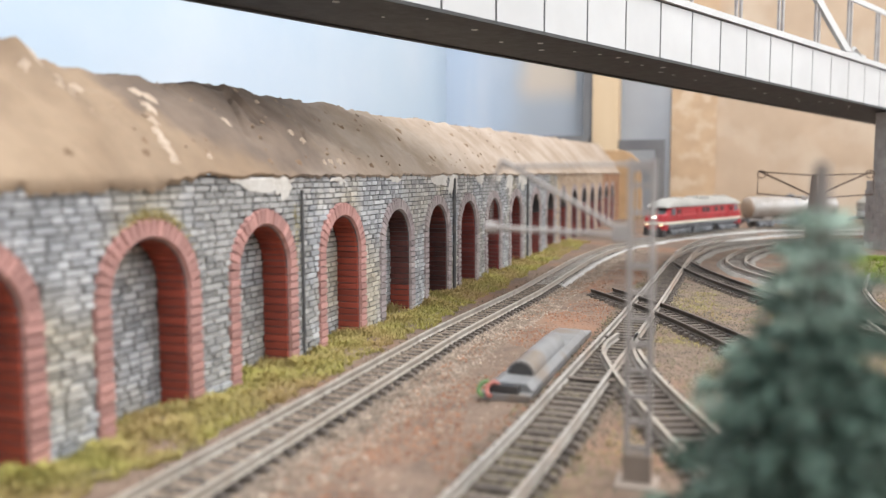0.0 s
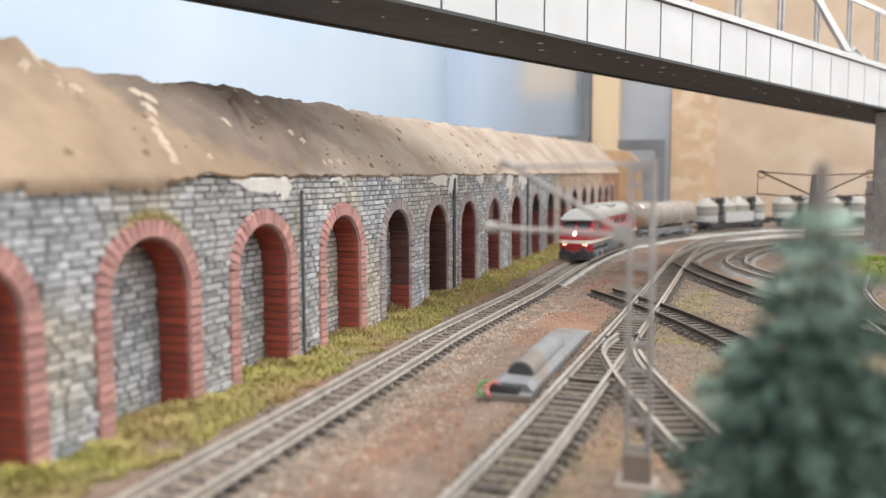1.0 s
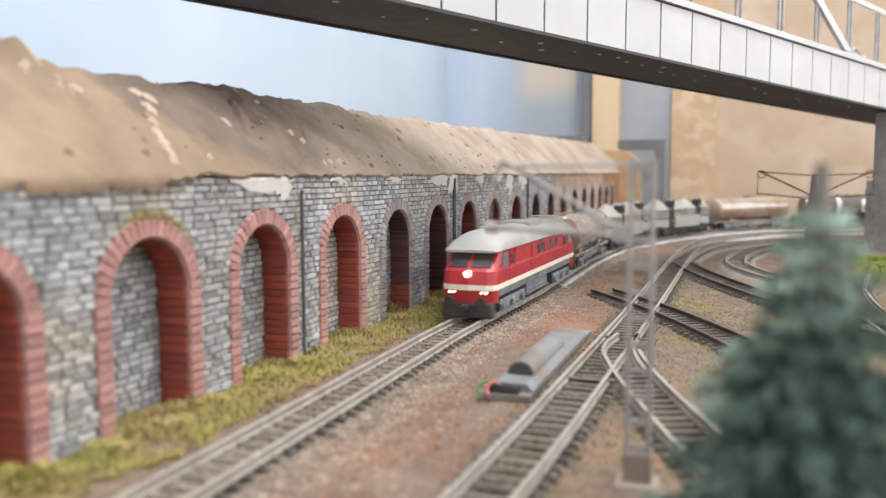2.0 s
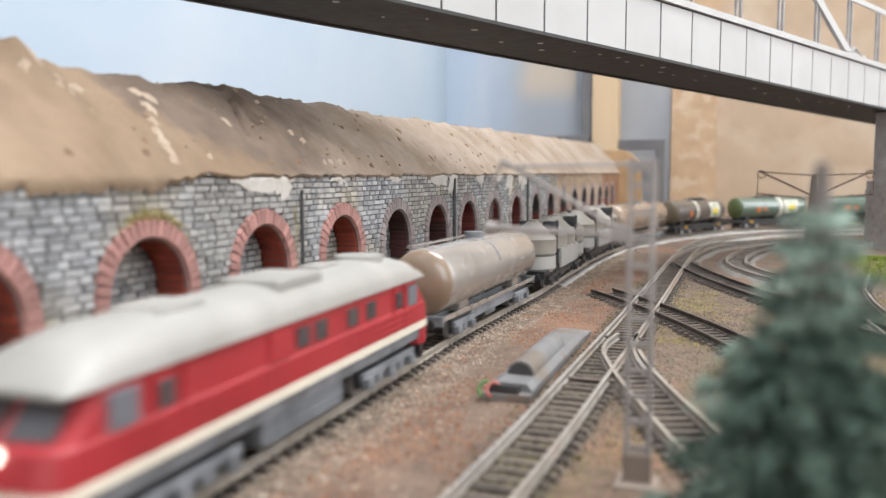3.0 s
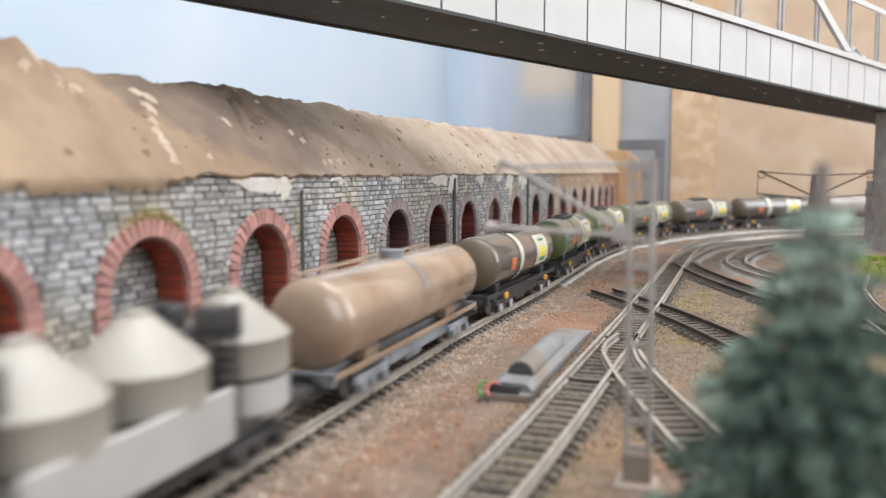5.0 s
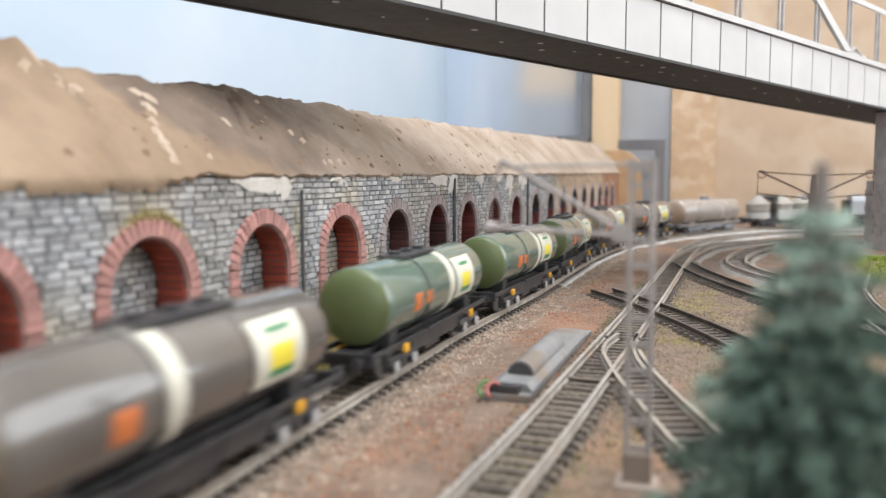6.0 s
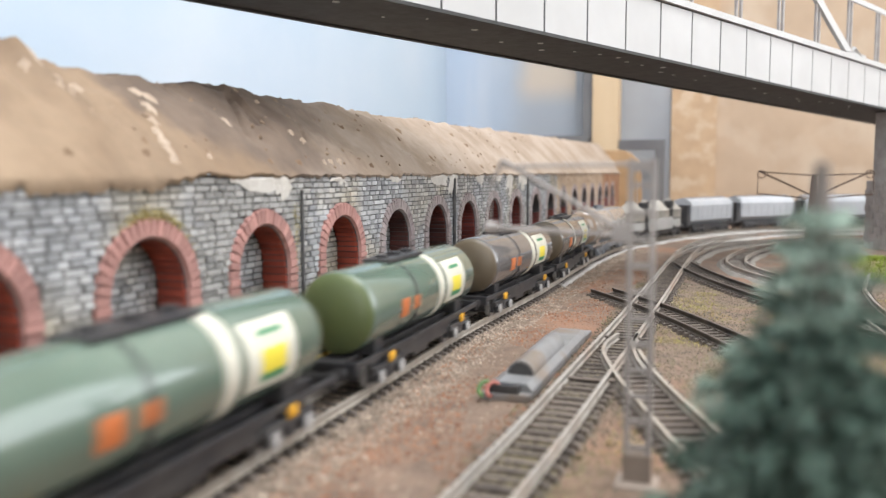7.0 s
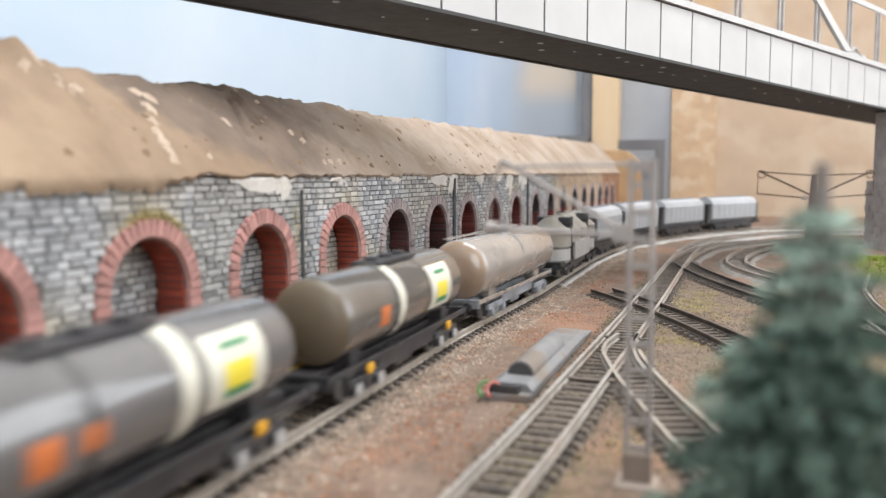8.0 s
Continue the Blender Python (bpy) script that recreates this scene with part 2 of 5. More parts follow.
M_SKY = mat("painted_sky", (0.40, 0.49, 0.60), (0.45, 0.535, 0.62), 2.2, 0.85, c3=(0.52, 0.575, 0.64), scale3=4.0, mix3=(0.45, 0.75))


def cloud_board():
    """Printed sky that turns from pale blue to slate along the board, with brown reflections painted in near the top.
    """
    m = mat("cloud_board", (0.36, 0.44, 0.55), (0.42, 0.48, 0.57), 5.0, 0.4, c3=(0.50, 0.53, 0.57), scale3=8.0, mix3=(0.5, 0.72), streak=(1.6, 1, 0.35))
    nt = m.node_tree
    N, L = nt.nodes.new, nt.links.new
    b = nt.nodes["Principled BSDF"]
    blue = b.inputs["Base Color"].links[0].from_socket
    tc, sep = N("ShaderNodeTexCoord"), N("ShaderNodeSeparateXYZ")
    L(tc.outputs["Object"], sep.inputs[0])

    def soft(v, a, z):
        r = N("ShaderNodeMapRange")
        r.interpolation_type = "SMOOTHSTEP"
        r.inputs["From Min"].default_value, r.inputs["From Max"].default_value = a, z
        L(v, r.inputs["Value"])
        return r.outputs["Result"]

    def noise_tex(scale, stretch):
        mp, t = N("ShaderNodeMapping"), N("ShaderNodeTexNoise")
        mp.inputs["Scale"].default_value = stretch
        t.inputs["Scale"].default_value, t.inputs["Detail"].default_value = scale, 4.0
        L(tc.outputs["Object"], mp.inputs[0])
        L(mp.outputs[0], t.inputs["Vector"])
        return t.outputs["Fac"]

    def blend(fac, a, colour):
        x = N("ShaderNodeMix")
        x.data_type = "RGBA"
        L(fac, x.inputs["Factor"])
        L(a, x.inputs[6])
        x.inputs[7].default_value = (*colour, 1)
        return x.outputs[2]

    wob = N("ShaderNodeMath")
    wob.operation = "MULTIPLY_ADD"
    L(noise_tex(9.0, (1, 1, 0.5)), wob.inputs[0])
    wob.inputs[1].default_value = 0.10
    L(sep.outputs[0], wob.inputs[2])
    col = blend(soft(wob.outputs[0], -0.27, -0.13), blue, (0.325, 0.345, 0.375))
    # Brown patch near the top is a painted reflection.
    both = N("ShaderNodeMath")
    both.operation = "MULTIPLY"
    L(soft(sep.outputs[2], 0.165, 0.215), both.inputs[0])
    L(soft(wob.outputs[0], -0.20, -0.14), both.inputs[1])
    col = blend(both.outputs[0], col, (0.50, 0.42, 0.34))
    L(col, b.inputs["Base Color"])
    return m


M_SKY2 = cloud_board()
M_GREYBOARD = mat("grey_board", (0.275, 0.285, 0.305), (0.34, 0.35, 0.37), 9.0, 0.5)
M_DARKBOARD = mat("dark_board", (0.11, 0.105, 0.11), (0.15, 0.145, 0.145), 12, 0.6)
M_HARDBOARD = mat("hardboard", (0.48, 0.355, 0.25), (0.43, 0.315, 0.22), 20, 0.8, c3=(0.51, 0.40, 0.30), scale3=9)
M_HARDBOARD2 = mat("hardboard_rough", (0.50, 0.345, 0.215), (0.44, 0.30, 0.187), 45, 0.85, bump=0.8, bump_scale=90, c3=(0.55, 0.41, 0.285), scale3=40)
M_PINE = mat("pine_post", (0.60, 0.45, 0.29), (0.54, 0.39, 0.24), 30, 0.6, streak=(1, 1, 0.1))
M_WALLPAINT = mat("room_wall_paint", (0.72, 0.68, 0.62), (0.68, 0.64, 0.58), 3, 0.9)
M_CEIL = mat("ceiling_paint", (0.8, 0.79, 0.77), (0.77, 0.76, 0.74), 3, 0.9)
M_FLOORWOOD = mat("room_floor_boards", (0.28, 0.18, 0.10), (0.22, 0.14, 0.08), 6, 0.5, streak=(1, 0.1, 1))
M_BUFFER = mat("red_beam", (0.42, 0.05, 0.045), (0.36, 0.04, 0.035), 90, 0.5)

# ---- mesh helpers: build in millimetres, store in metres ----


def finish(bm, smooth=False):
    bmesh.ops.scale(bm, vec=(MM, MM, MM), verts=bm.verts)
    me = bpy.data.meshes.new("mesh")
    bm.to_mesh(me)
    bm.free()
    if smooth:
        me.shade_smooth()
        me.set_sharp_from_angle(angle=radians(38))
    return me


def part(name, bm, material, parent=None, label="", smooth=False, at=None):
    me = finish(bm, smooth)
    me.materials.append(material)
    ob = new(name, me)
    if parent is not None:
        ob.parent = parent
    if at is not None:
        ob.matrix_basis = at
    if label:
        ob["label"] = label
    return ob


def thing(name, x, y, z, rz=0, label="", category="", group="", kind=""):
    ob = new(name)
    ob.empty_display_size = 0.01
    ob.matrix_basis = pose(x * MM, y * MM, z * MM, 0, 0, rz)
    return tagged(ob, label, category, group, kind)


def add_box(bm, x0, x1, y0, y1, z0, z1, bevel=0.0, taper=0.0):
    vs = [bm.verts.new((x, y, z)) for z in (z0, z1) for x, y in ((x0, y0), (x1, y0), (x1, y1), (x0, y1))]
    if taper:
        cx, cy = (x0 + x1) / 2, (y0 + y1) / 2
        for v in vs[4:]:
            v.co.x += (cx - v.co.x) * taper
            v.co.y += (cy - v.co.y) * taper
    fs = [bm.faces.new([vs[i] for i in f]) for f in ((3, 2, 1, 0), (4, 5, 6, 7), (0, 1, 5, 4), (1, 2, 6, 5), (2, 3, 7, 6), (3, 0, 4, 7))]
    if bevel:
        es = {e for f in fs for e in f.edges}
        bmesh.ops.bevel(bm, geom=list(es), offset=bevel, segments=2, affect="EDGES", profile=0.6)
    return vs


def box(x0, x1, y0, y1, z0, z1, bevel=0.0, taper=0.0):
    bm = bmesh.new()
    add_box(bm, x0, x1, y0, y1, z0, z1, bevel, taper)
    return bm


def add_tube(bm, a, b, r, n=8, r2=None):
    a, b = Vector(a), Vector(b)
    q = (b - a).to_track_quat("Z", "Y")
    rings = []
    for p, rad in ((a, r), (b, r if r2 is None else r2)):
        rings.append([bm.verts.new(p + q @ Vector((rad * math.cos(2 * math.pi * i / n), rad * math.sin(2 * math.pi * i / n), 0))) for i in range(n)])
    for i in range(n):
        bm.faces.new((rings[0][i], rings[0][(i + 1) % n], rings[1][(i + 1) % n], rings[1][i]))
    bm.faces.new(rings[0][::-1])
    bm.faces.new(rings[1])


def tube(a, b, r, n=8, r2=None):
    bm = bmesh.new()
    add_tube(bm, a, b, r, n, r2)
    return bm


def add_loft(bm, rings, caps=True):
    rows = [[bm.verts.new(p) for p in r] for r in rings]
    n = len(rows[0])
    for a, b in zip(rows, rows[1:]):
        for i in range(n):
            bm.faces.new((a[i], a[(i + 1) % n], b[(i + 1) % n], b[i]))
    if caps:
        bm.faces.new(rows[0][::-1])
        bm.faces.new(rows[-1])


def loft(rings, caps=True):
    bm = bmesh.new()
    add_loft(bm, rings, caps)
    bmesh.ops.recalc_face_normals(bm, faces=bm.faces)
    return bm


def prism(outline, y0, y1):
    """Extrude an outline of (x, z) along y."""
    return loft([[(x, y0, z) for x, z in outline], [(x, y1, z) for x, z in outline]])


def ring_y(y, r, cz, n=28, cx=0.0, sx=1.0, sz=1.0):
    return [(cx + sx * r * math.cos(2 * math.pi * i / n), y, cz + sz * r * math.sin(2 * math.pi * i / n)) for i in range(n)]


class Path:
    """A smooth line over the ground through control points, by arc length; s = 0 where y = 0 at the start."""

    def __init__(self, pts, step=4.0, smooth=30):
        dense = []
        for (x0, y0), (x1, y1) in zip(pts, pts[1:]):
            n = max(1, int(math.hypot(x1 - x0, y1 - y0) / step))
            dense += [(x0 + (x1 - x0) * i / n, y0 + (y1 - y0) * i / n) for i in range(n)]
        dense.append(pts[-1])
        p = np.array(dense)
        for _ in range(smooth):
            q = p.copy()
            q[1:-1] = (p[:-2] + 2 * p[1:-1] + p[2:]) / 4
            p = q
        self.p = p
        self.s = np.concatenate([[0], np.cumsum(np.hypot(*np.diff(p, axis=0).T))])
        self.s -= np.interp(0.0, p[:40000, 1], self.s) if p[0, 1] < 0 < p[-1, 1] else 0

    def zero_at(self, i):
        self.s -= self.s[i]

    def at(self, s):
        return np.array([np.interp(s, self.s, self.p[:, 0]), np.interp(s, self.s, self.p[:, 1])])

    def side(self, s, off, z):
        a, b = self.at(s - 1), self.at(s + 1)
        d = (b - a) / np.linalg.norm(b - a)
        q = self.at(s)
        return (q[0] + d[1] * off, q[1] - d[0] * off, z)

    def heading(self, s):
        a, b = self.at(s - 1), self.at(s + 1)
        return math.atan2(b[0] - a[0], b[1] - a[1])


MAIN_PTS = [(0, -1450), (0, 310), (3, 370), (6, 430), (6.5, 520), (7.5, 600), (12, 665), (22, 740), (44, 815), (74, 885), (110, 950), (150, 1000), (205, 1040), (270, 1062), (330, 1068),
            (440, 1050), (540, 990), (610, 900), (640, 780), (640, -1300)]
MAIN = Path(MAIN_PTS)
MAIN.zero_at(int(np.argmin(np.abs(MAIN.p[:600, 1]))))
GROUND_Z = -4.0

# ---- the room that closes the place ----


def holed(axis, p0, p1, u0, u1, v0, v1, hole):
    """A wall or ceiling slab with one opening: axis is its thin direction, hole is (u0, u1, v0, v1)."""
    bm = bmesh.new()
    a0, a1, c0, c1 = hole
    for ua, ub, va, vb in ((u0, a0, v0, v1), (a1, u1, v0, v1), (a0, a1, v0, c0), (a0, a1, c1, v1)):
        if axis == "x":
            add_box(bm, p0, p1, ua, ub, va, vb)
        elif axis == "y":
            add_box(bm, ua, ub, p0, p1, va, vb)
        else:
            add_box(bm, ua, ub, va, vb, p0, p1)
    return bm


def room():
    tagged(part("room_floor", box(-760, 2360, -2360, 1560, -960, -900), M_FLOORWOOD), "plain brown boarded room floor", "floor", kind="structure")
    tagged(part("ceiling", holed("z", 1700, 1760, -760, 2360, -2360, 1560, (-190, 910, -390, 710)), M_CEIL), "plain white ceiling with a roof window opening", "ceiling", kind="structure")
    tagged(part("wall_west", box(-760, -700, -2300, 1500, -900, 1700), M_WALLPAINT), "plain pale painted room wall", "wall", kind="structure")
    tagged(part("wall_north", holed("y", 1500, 1560, -760, 2360, -900, 1700, (1000, 2200, 150, 1550)), M_WALLPAINT), "pale painted room wall with a window", "wall", kind="structure")
    tagged(part("wall_east", holed("x", 2300, 2360, -2300, 1500, -900, 1700, (-350, 1450, 150, 1550)), M_WALLPAINT), "pale painted room wall with a wide window", "wall", kind="structure")
    tagged(part("wall_south", holed("y", -2360, -2300, -760, 2360, -900, 1700, (-60, 1560, 0, 1500)), M_WALLPAINT), "pale painted room wall with an opening behind the added fill lamp", "wall", kind="structure")


room()


# Unseen frames, built round the area lamps.
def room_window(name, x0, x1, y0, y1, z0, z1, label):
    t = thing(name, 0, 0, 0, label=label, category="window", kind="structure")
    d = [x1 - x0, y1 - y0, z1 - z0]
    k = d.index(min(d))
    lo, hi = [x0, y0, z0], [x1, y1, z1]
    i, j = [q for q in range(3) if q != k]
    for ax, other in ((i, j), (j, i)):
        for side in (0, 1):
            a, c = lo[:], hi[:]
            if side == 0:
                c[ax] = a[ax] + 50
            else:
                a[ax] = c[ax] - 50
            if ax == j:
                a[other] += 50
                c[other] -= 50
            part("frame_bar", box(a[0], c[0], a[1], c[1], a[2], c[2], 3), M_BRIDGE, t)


room_window("window_3", 2262, 2299, -350, 1450, 150, 1550, "white-framed wide side window letting daylight in")
room_window("window_4", 1000, 2200, 1470, 1499, 150, 1550, "white-framed window in the end wall letting daylight in")
room_window("window_1", -190, 910, -390, 710, 1672, 1699, "white-framed roof window letting daylight in")
# Frame added for the rear fill lamp; no window is known there.
room_window("rear_fill_frame", -60, 1560, -2299, -2262, 0, 1500, "white frame added round the unseen rear fill lamp")


# ---- layout board, ground, grass and stones ----
WX = -37.0
ARCH_Y = [118, 175, 231, 289, 346, 402, 456, 512, 573, 638, 697, 756, 816, 875, 934, 993, 1052, 1111]
R_IN, R_OUT, SPRING, FOOT, TOP, NICHE = 15.2, 21.0, 30.8, -6.0, 62.4, 10.0


def height(x, y):
    z = GROUND_Z + 0.9 * noise.noise((x / 22, y / 22, 0)) + 0.5 * noise.noise((x / 7, y / 7, 3))
    if x < -16:
        z += 1.0 * min(1, (-16 - x) / 12)
    return z


def ground():
    bm = bmesh.new()
    xs = [-420, -300, -200, -150] + list(np.arange(-120, 300, 4.0)) + list(range(310, 901, 70))
    ys = list(range(-1500, 60, 80)) + list(np.arange(60, 620, 4.0)) + list(np.arange(624, 1340, 10.0))
    grid = [[bm.verts.new((x, y, height(x, y) if -120 < x < 300 and 60 < y < 1330 else GROUND_Z)) for x in xs] for y in ys]
    for a, b in zip(grid, grid[1:]):
        for i in range(len(xs) - 1):
            bm.faces.new((a[i], a[i + 1], b[i + 1], b[i]))
    ob = part("ground", bm, M_GROUND, smooth=True)
    tagged(ob, "brown sandy modelled ground with rusty patches", "ground", kind="structure")
    board = part("layout_board", box(-420, 880, -1500, 1366, -24, -9), M_HARDBOARD)
    tagged(board, "thick wooden baseboard under the model ground", "board", kind="structure")
    for x in (-380, 840):
        for y in (-1450, 1290):
            leg = part("trestle_leg", box(x - 22, x + 22, y - 22, y + 22, -900, -24, 2), M_PINE)
            tagged(leg, "square pine leg carrying the baseboard", "table leg", "legs of the layout")


ground()


def grains(name, pts, size, material, label, category):
    """Small uneven stones, joined into one mesh."""
    verts, faces = [], []
    for x, y, z, k in pts:
        r = size * k
        o = len(verts)
        a = random.uniform(0, 6.28)
        top = [(x + r * math.cos(a + i * 1.57) * random.uniform(0.7, 1.2), y + r * math.sin(a + i * 1.57) * random.uniform(0.7, 1.2), z + r * random.uniform(-0.5, 0.1)) for i in range(4)]
        verts += [(vx * MM, vy * MM, vz * MM) for vx, vy, vz in top + [(x + r * random.uniform(-0.3, 0.3), y + r * random.uniform(-0.3, 0.3), z + r * random.uniform(0.5, 0.9)), (x, y, z - r)]]
        for i in range(4):
            faces += [(o + i, o + (i + 1) % 4, o + 4), (o + (i + 1) % 4, o + i, o + 5)]
    me = bpy.data.meshes.new("mesh")
    me.from_pydata(verts, [], faces)
    me.materials.append(material)
    return tagged(new(name, me), label, category, kind="stuff")


def blades(name, pts, length, material, label, category):
    """Short fibres of scatter grass, joined into one mesh."""
    verts, faces = [], []
    for x, y, z, k in pts:
        o = len(verts)
        a, lean = random.uniform(0, 6.28), random.uniform(0.2, 1.1)
        h, w = length * k, 0.13 * k
        dx, dy = math.cos(a), math.sin(a)
        for f, ww in ((0, w), (0.55, w * 0.8), (1, 0.05)):
            cx, cy, cz = x + dx * lean * h * f * f, y + dy * lean * h * f * f, z + h * f * (1 - 0.35 * lean * f)
            verts += [((cx - dy * ww) * MM, (cy + dx * ww) * MM, cz * MM), ((cx + dy * ww) * MM, (cy - dx * ww) * MM, cz * MM)]
        faces += [(o, o + 1, o + 3, o + 2), (o + 2, o + 3, o + 5, o + 4)]
    me = bpy.data.meshes.new("mesh")
    me.from_pydata(verts, [], faces)
    me.materials.append(material)
    return tagged(new(name, me), label, category, kind="stuff")


MID = Path([(55, 60), (58.5, 120), (61.5, 165), (63.5, 210), (65.5, 270), (68, 340), (70.5, 430), (73, 540), (75.5, 640), (80, 720), (92, 800), (116, 868), (155, 925), (205, 965), (270, 990), (340, 1000)])


def scatter():
    rnd = random.Random(4)
    # ballast on and beside the running line
    pts, red = [], []
    for _ in range(52000):
        s = 90 + 640 * rnd.random() ** 1.5
        off = rnd.uniform(-6, 6) if rnd.random() < 0.12 else rnd.uniform(-12, 24) if rnd.random() < 0.8 else rnd.gauss(12, 16)
        if abs(abs(off) - 6.4) < 0.9:
            continue
        x, y, _ = MAIN.side(s, off, 0)
        z = (-2.8 if abs(off) < 6 else -2.9) - max(0, abs(off) - 11) * 0.14 + rnd.uniform(-0.3, 0.15) - (0.25 if 6.5 < abs(off) < 11.2 else 0)
        pts.append((x, y, max(z - (0.45 if off > 7.5 else 0), height(x, y)), rnd.uniform(0.4, 1.4)))
    grains("ballast", pts, 0.54, M_BALLAST, "pale grey-brown loose ballast along the running line", "ballast")
    for _ in range(16000):
        y = 90 + 480 * rnd.random() ** 1.4
        x = rnd.uniform(14, 56)
        if noise.noise((x / 18, y / 30, 7)) + 0.25 * rnd.random() > 0.02:
            red.append((x, y, height(x, y) + 0.1, rnd.uniform(0.35, 1.0)))
    grains("rusty_ballast", red, 0.44, M_BALLAST_RED, "rust-red fine gravel between the tracks", "gravel")
    sand = []
    for _ in range(48000):
        y = 90 + 420 * rnd.random() ** 1.3
        x = rnd.uniform(55, 190)
        sand.append((x, y, height(x, y) + 0.1, rnd.uniform(0.35, 1.0)))
    for _ in range(7000):
        s = 60 + 420 * rnd.random() ** 1.3
        off = rnd.gauss(0, 6.5)
        if abs(abs(off) - 6.4) > 1.0 and abs(off) < 14:
            x, y, _z = MID.side(s, off, 0)
            sand.append((x, y, -3.0 + 0.9 * noise.noise((x / 5, y / 8, 3)), rnd.uniform(0.4, 1.3)))
    grains("sandy_gravel", sand, 0.55, M_SAND, "pale sandy litter around the sidings", "gravel")
    grass = []
    for _ in range(95000):
        y = 85 + 700 * rnd.random() ** 1.5
        edge = -17 + 6 * noise.noise((y / 25, 0, 5)) + 4 * noise.noise((y / 6, 0, 9))
        x = rnd.uniform(-47, edge)
        if noise.noise((x / 9, y / 12, 4)) + rnd.uniform(-0.45, 0.45) < -0.30:
            continue
        tuft = max(0, min(1, (-24 - x) / 8)) * max(0, 0.35 + 1.6 * noise.noise((x / 14, y / 11, 8)))
        grass.append((x, y, height(x, y) - 0.3, rnd.uniform(0.6, 1.4) * (1 + tuft)))
    blades("wall_grass", grass, 1.9, M_GRASS, "yellow-green scatter grass along the foot of the wall", "grass")
    moss = []
    for _ in range(900):
        ang, rr = rnd.gauss(1.45, 0.35), rnd.gauss(R_OUT + 0.3, 0.9)
        moss.append((WX + 0.9, 175 + rr * math.cos(ang), SPRING + rr * math.sin(ang), rnd.uniform(0.3, 0.7)))
    for _ in range(350):
        moss.append((WX + 0.9, rnd.gauss(251.5, 1.1), rnd.uniform(28, 52), rnd.uniform(0.25, 0.55)))
    blades("wall_moss", moss, 1.3, M_MOSS, "yellow moss clinging to the arch rim", "moss")
    patch = []
    for _ in range(30000):
        y = rnd.uniform(110, 470)
        x = rnd.uniform(78, 190)
        if noise.noise((x / 26, y / 38, 2)) > (-0.05 if y < 230 else 0.12):
            patch.append((x, y, height(x, y) - 0.2, rnd.uniform(0.4, 1.0)))
    blades("siding_grass", patch, 1.6, M_GRASS, "thin yellow-green grass between the sidings", "grass")
    turf = []
    for _ in range(7000):
        x, y = rnd.uniform(184, 262), rnd.uniform(540, 670)
        turf.append((x, y, GROUND_Z + 8 * max(0, 1 - abs(y - 610) / 70), rnd.uniform(0.6, 1.4)))
    blades("bright_turf", turf, 3.5, M_GREEN, "bright green turf at the foot of the bridge pier", "grass")


scatter()


# ---- retaining wall with blind arches ----
PIPES = [255, 427, 606]


def in_arch(y, z, r):
    return any(abs(y - a) < r and (z < SPRING or (y - a) ** 2 + (z - SPRING) ** 2 < r * r) for a in ARCH_Y)


def arch_outline(a, r, n=14):
    return [(a - r, FOOT)] + [(a + r * math.cos(math.pi - math.pi * i / n), SPRING + r * math.sin(math.pi * i / n)) for i in range(n + 1)] + [(a + r, FOOT)]


def wall():
    # front sheet with the openings cut through it, built column by column
    bm = bmesh.new()

    def quad(pts):
        bm.faces.new([bm.verts.new(p) for p in pts])

    y_prev = 40.0
    for a in ARCH_Y:
        y0, y1 = a - R_IN, a + R_IN
        quad([(WX, y_prev, FOOT), (WX, y0, FOOT), (WX, y0, TOP), (WX, y_prev, TOP)])
        o = arch_outline(a, R_IN)[1:-1]
        for (ya, za), (yb, zb) in zip(o, o[1:]):
            quad([(WX, ya, za), (WX, yb, zb), (WX, yb, TOP), (WX, ya, TOP)])
        o = arch_outline(a, R_IN)
        for (ya, za), (yb, zb) in zip(o, o[1:]):
            quad([(WX, ya, za), (WX - NICHE, ya, za), (WX - NICHE, yb, zb), (WX, yb, zb)])
        y_prev = y1
    quad([(WX, y_prev, FOOT), (WX, 1190, FOOT), (WX, 1190, TOP), (WX, y_prev, TOP)])
    add_box(bm, WX - NICHE - 8, WX - NICHE, 40, 1190, FOOT, TOP)
    bmesh.ops.remove_doubles(bm, verts=bm.verts, dist=0.001)
    bmesh.ops.recalc_face_normals(bm, faces=bm.faces)
    w = part("wall_retaining", bm, M_JOINT)
    return tagged(w, "long grey stone retaining wall with red-rimmed blind arches", "wall", kind="structure")


WALL = wall()


def piece_mesh(material):
    bm = bmesh.new()
    lo = [bm.verts.new(((0.0) / MM, y / MM, z / MM)) for y, z in ((-0.5, -0.5), (0.5, -0.5), (0.5, 0.5), (-0.5, 0.5))]
    hi = [bm.verts.new((1.0 / MM, y / MM, z / MM)) for y, z in ((-0.46, -0.4), (0.46, -0.4), (0.46, 0.4), (-0.46, 0.4))]
    bm.faces.new(hi)
    for i in range(4):
        bm.faces.new((lo[i], lo[(i + 1) % 4], hi[(i + 1) % 4], hi[i]))
    me = finish(bm)
    me.materials.append(material)
    return me


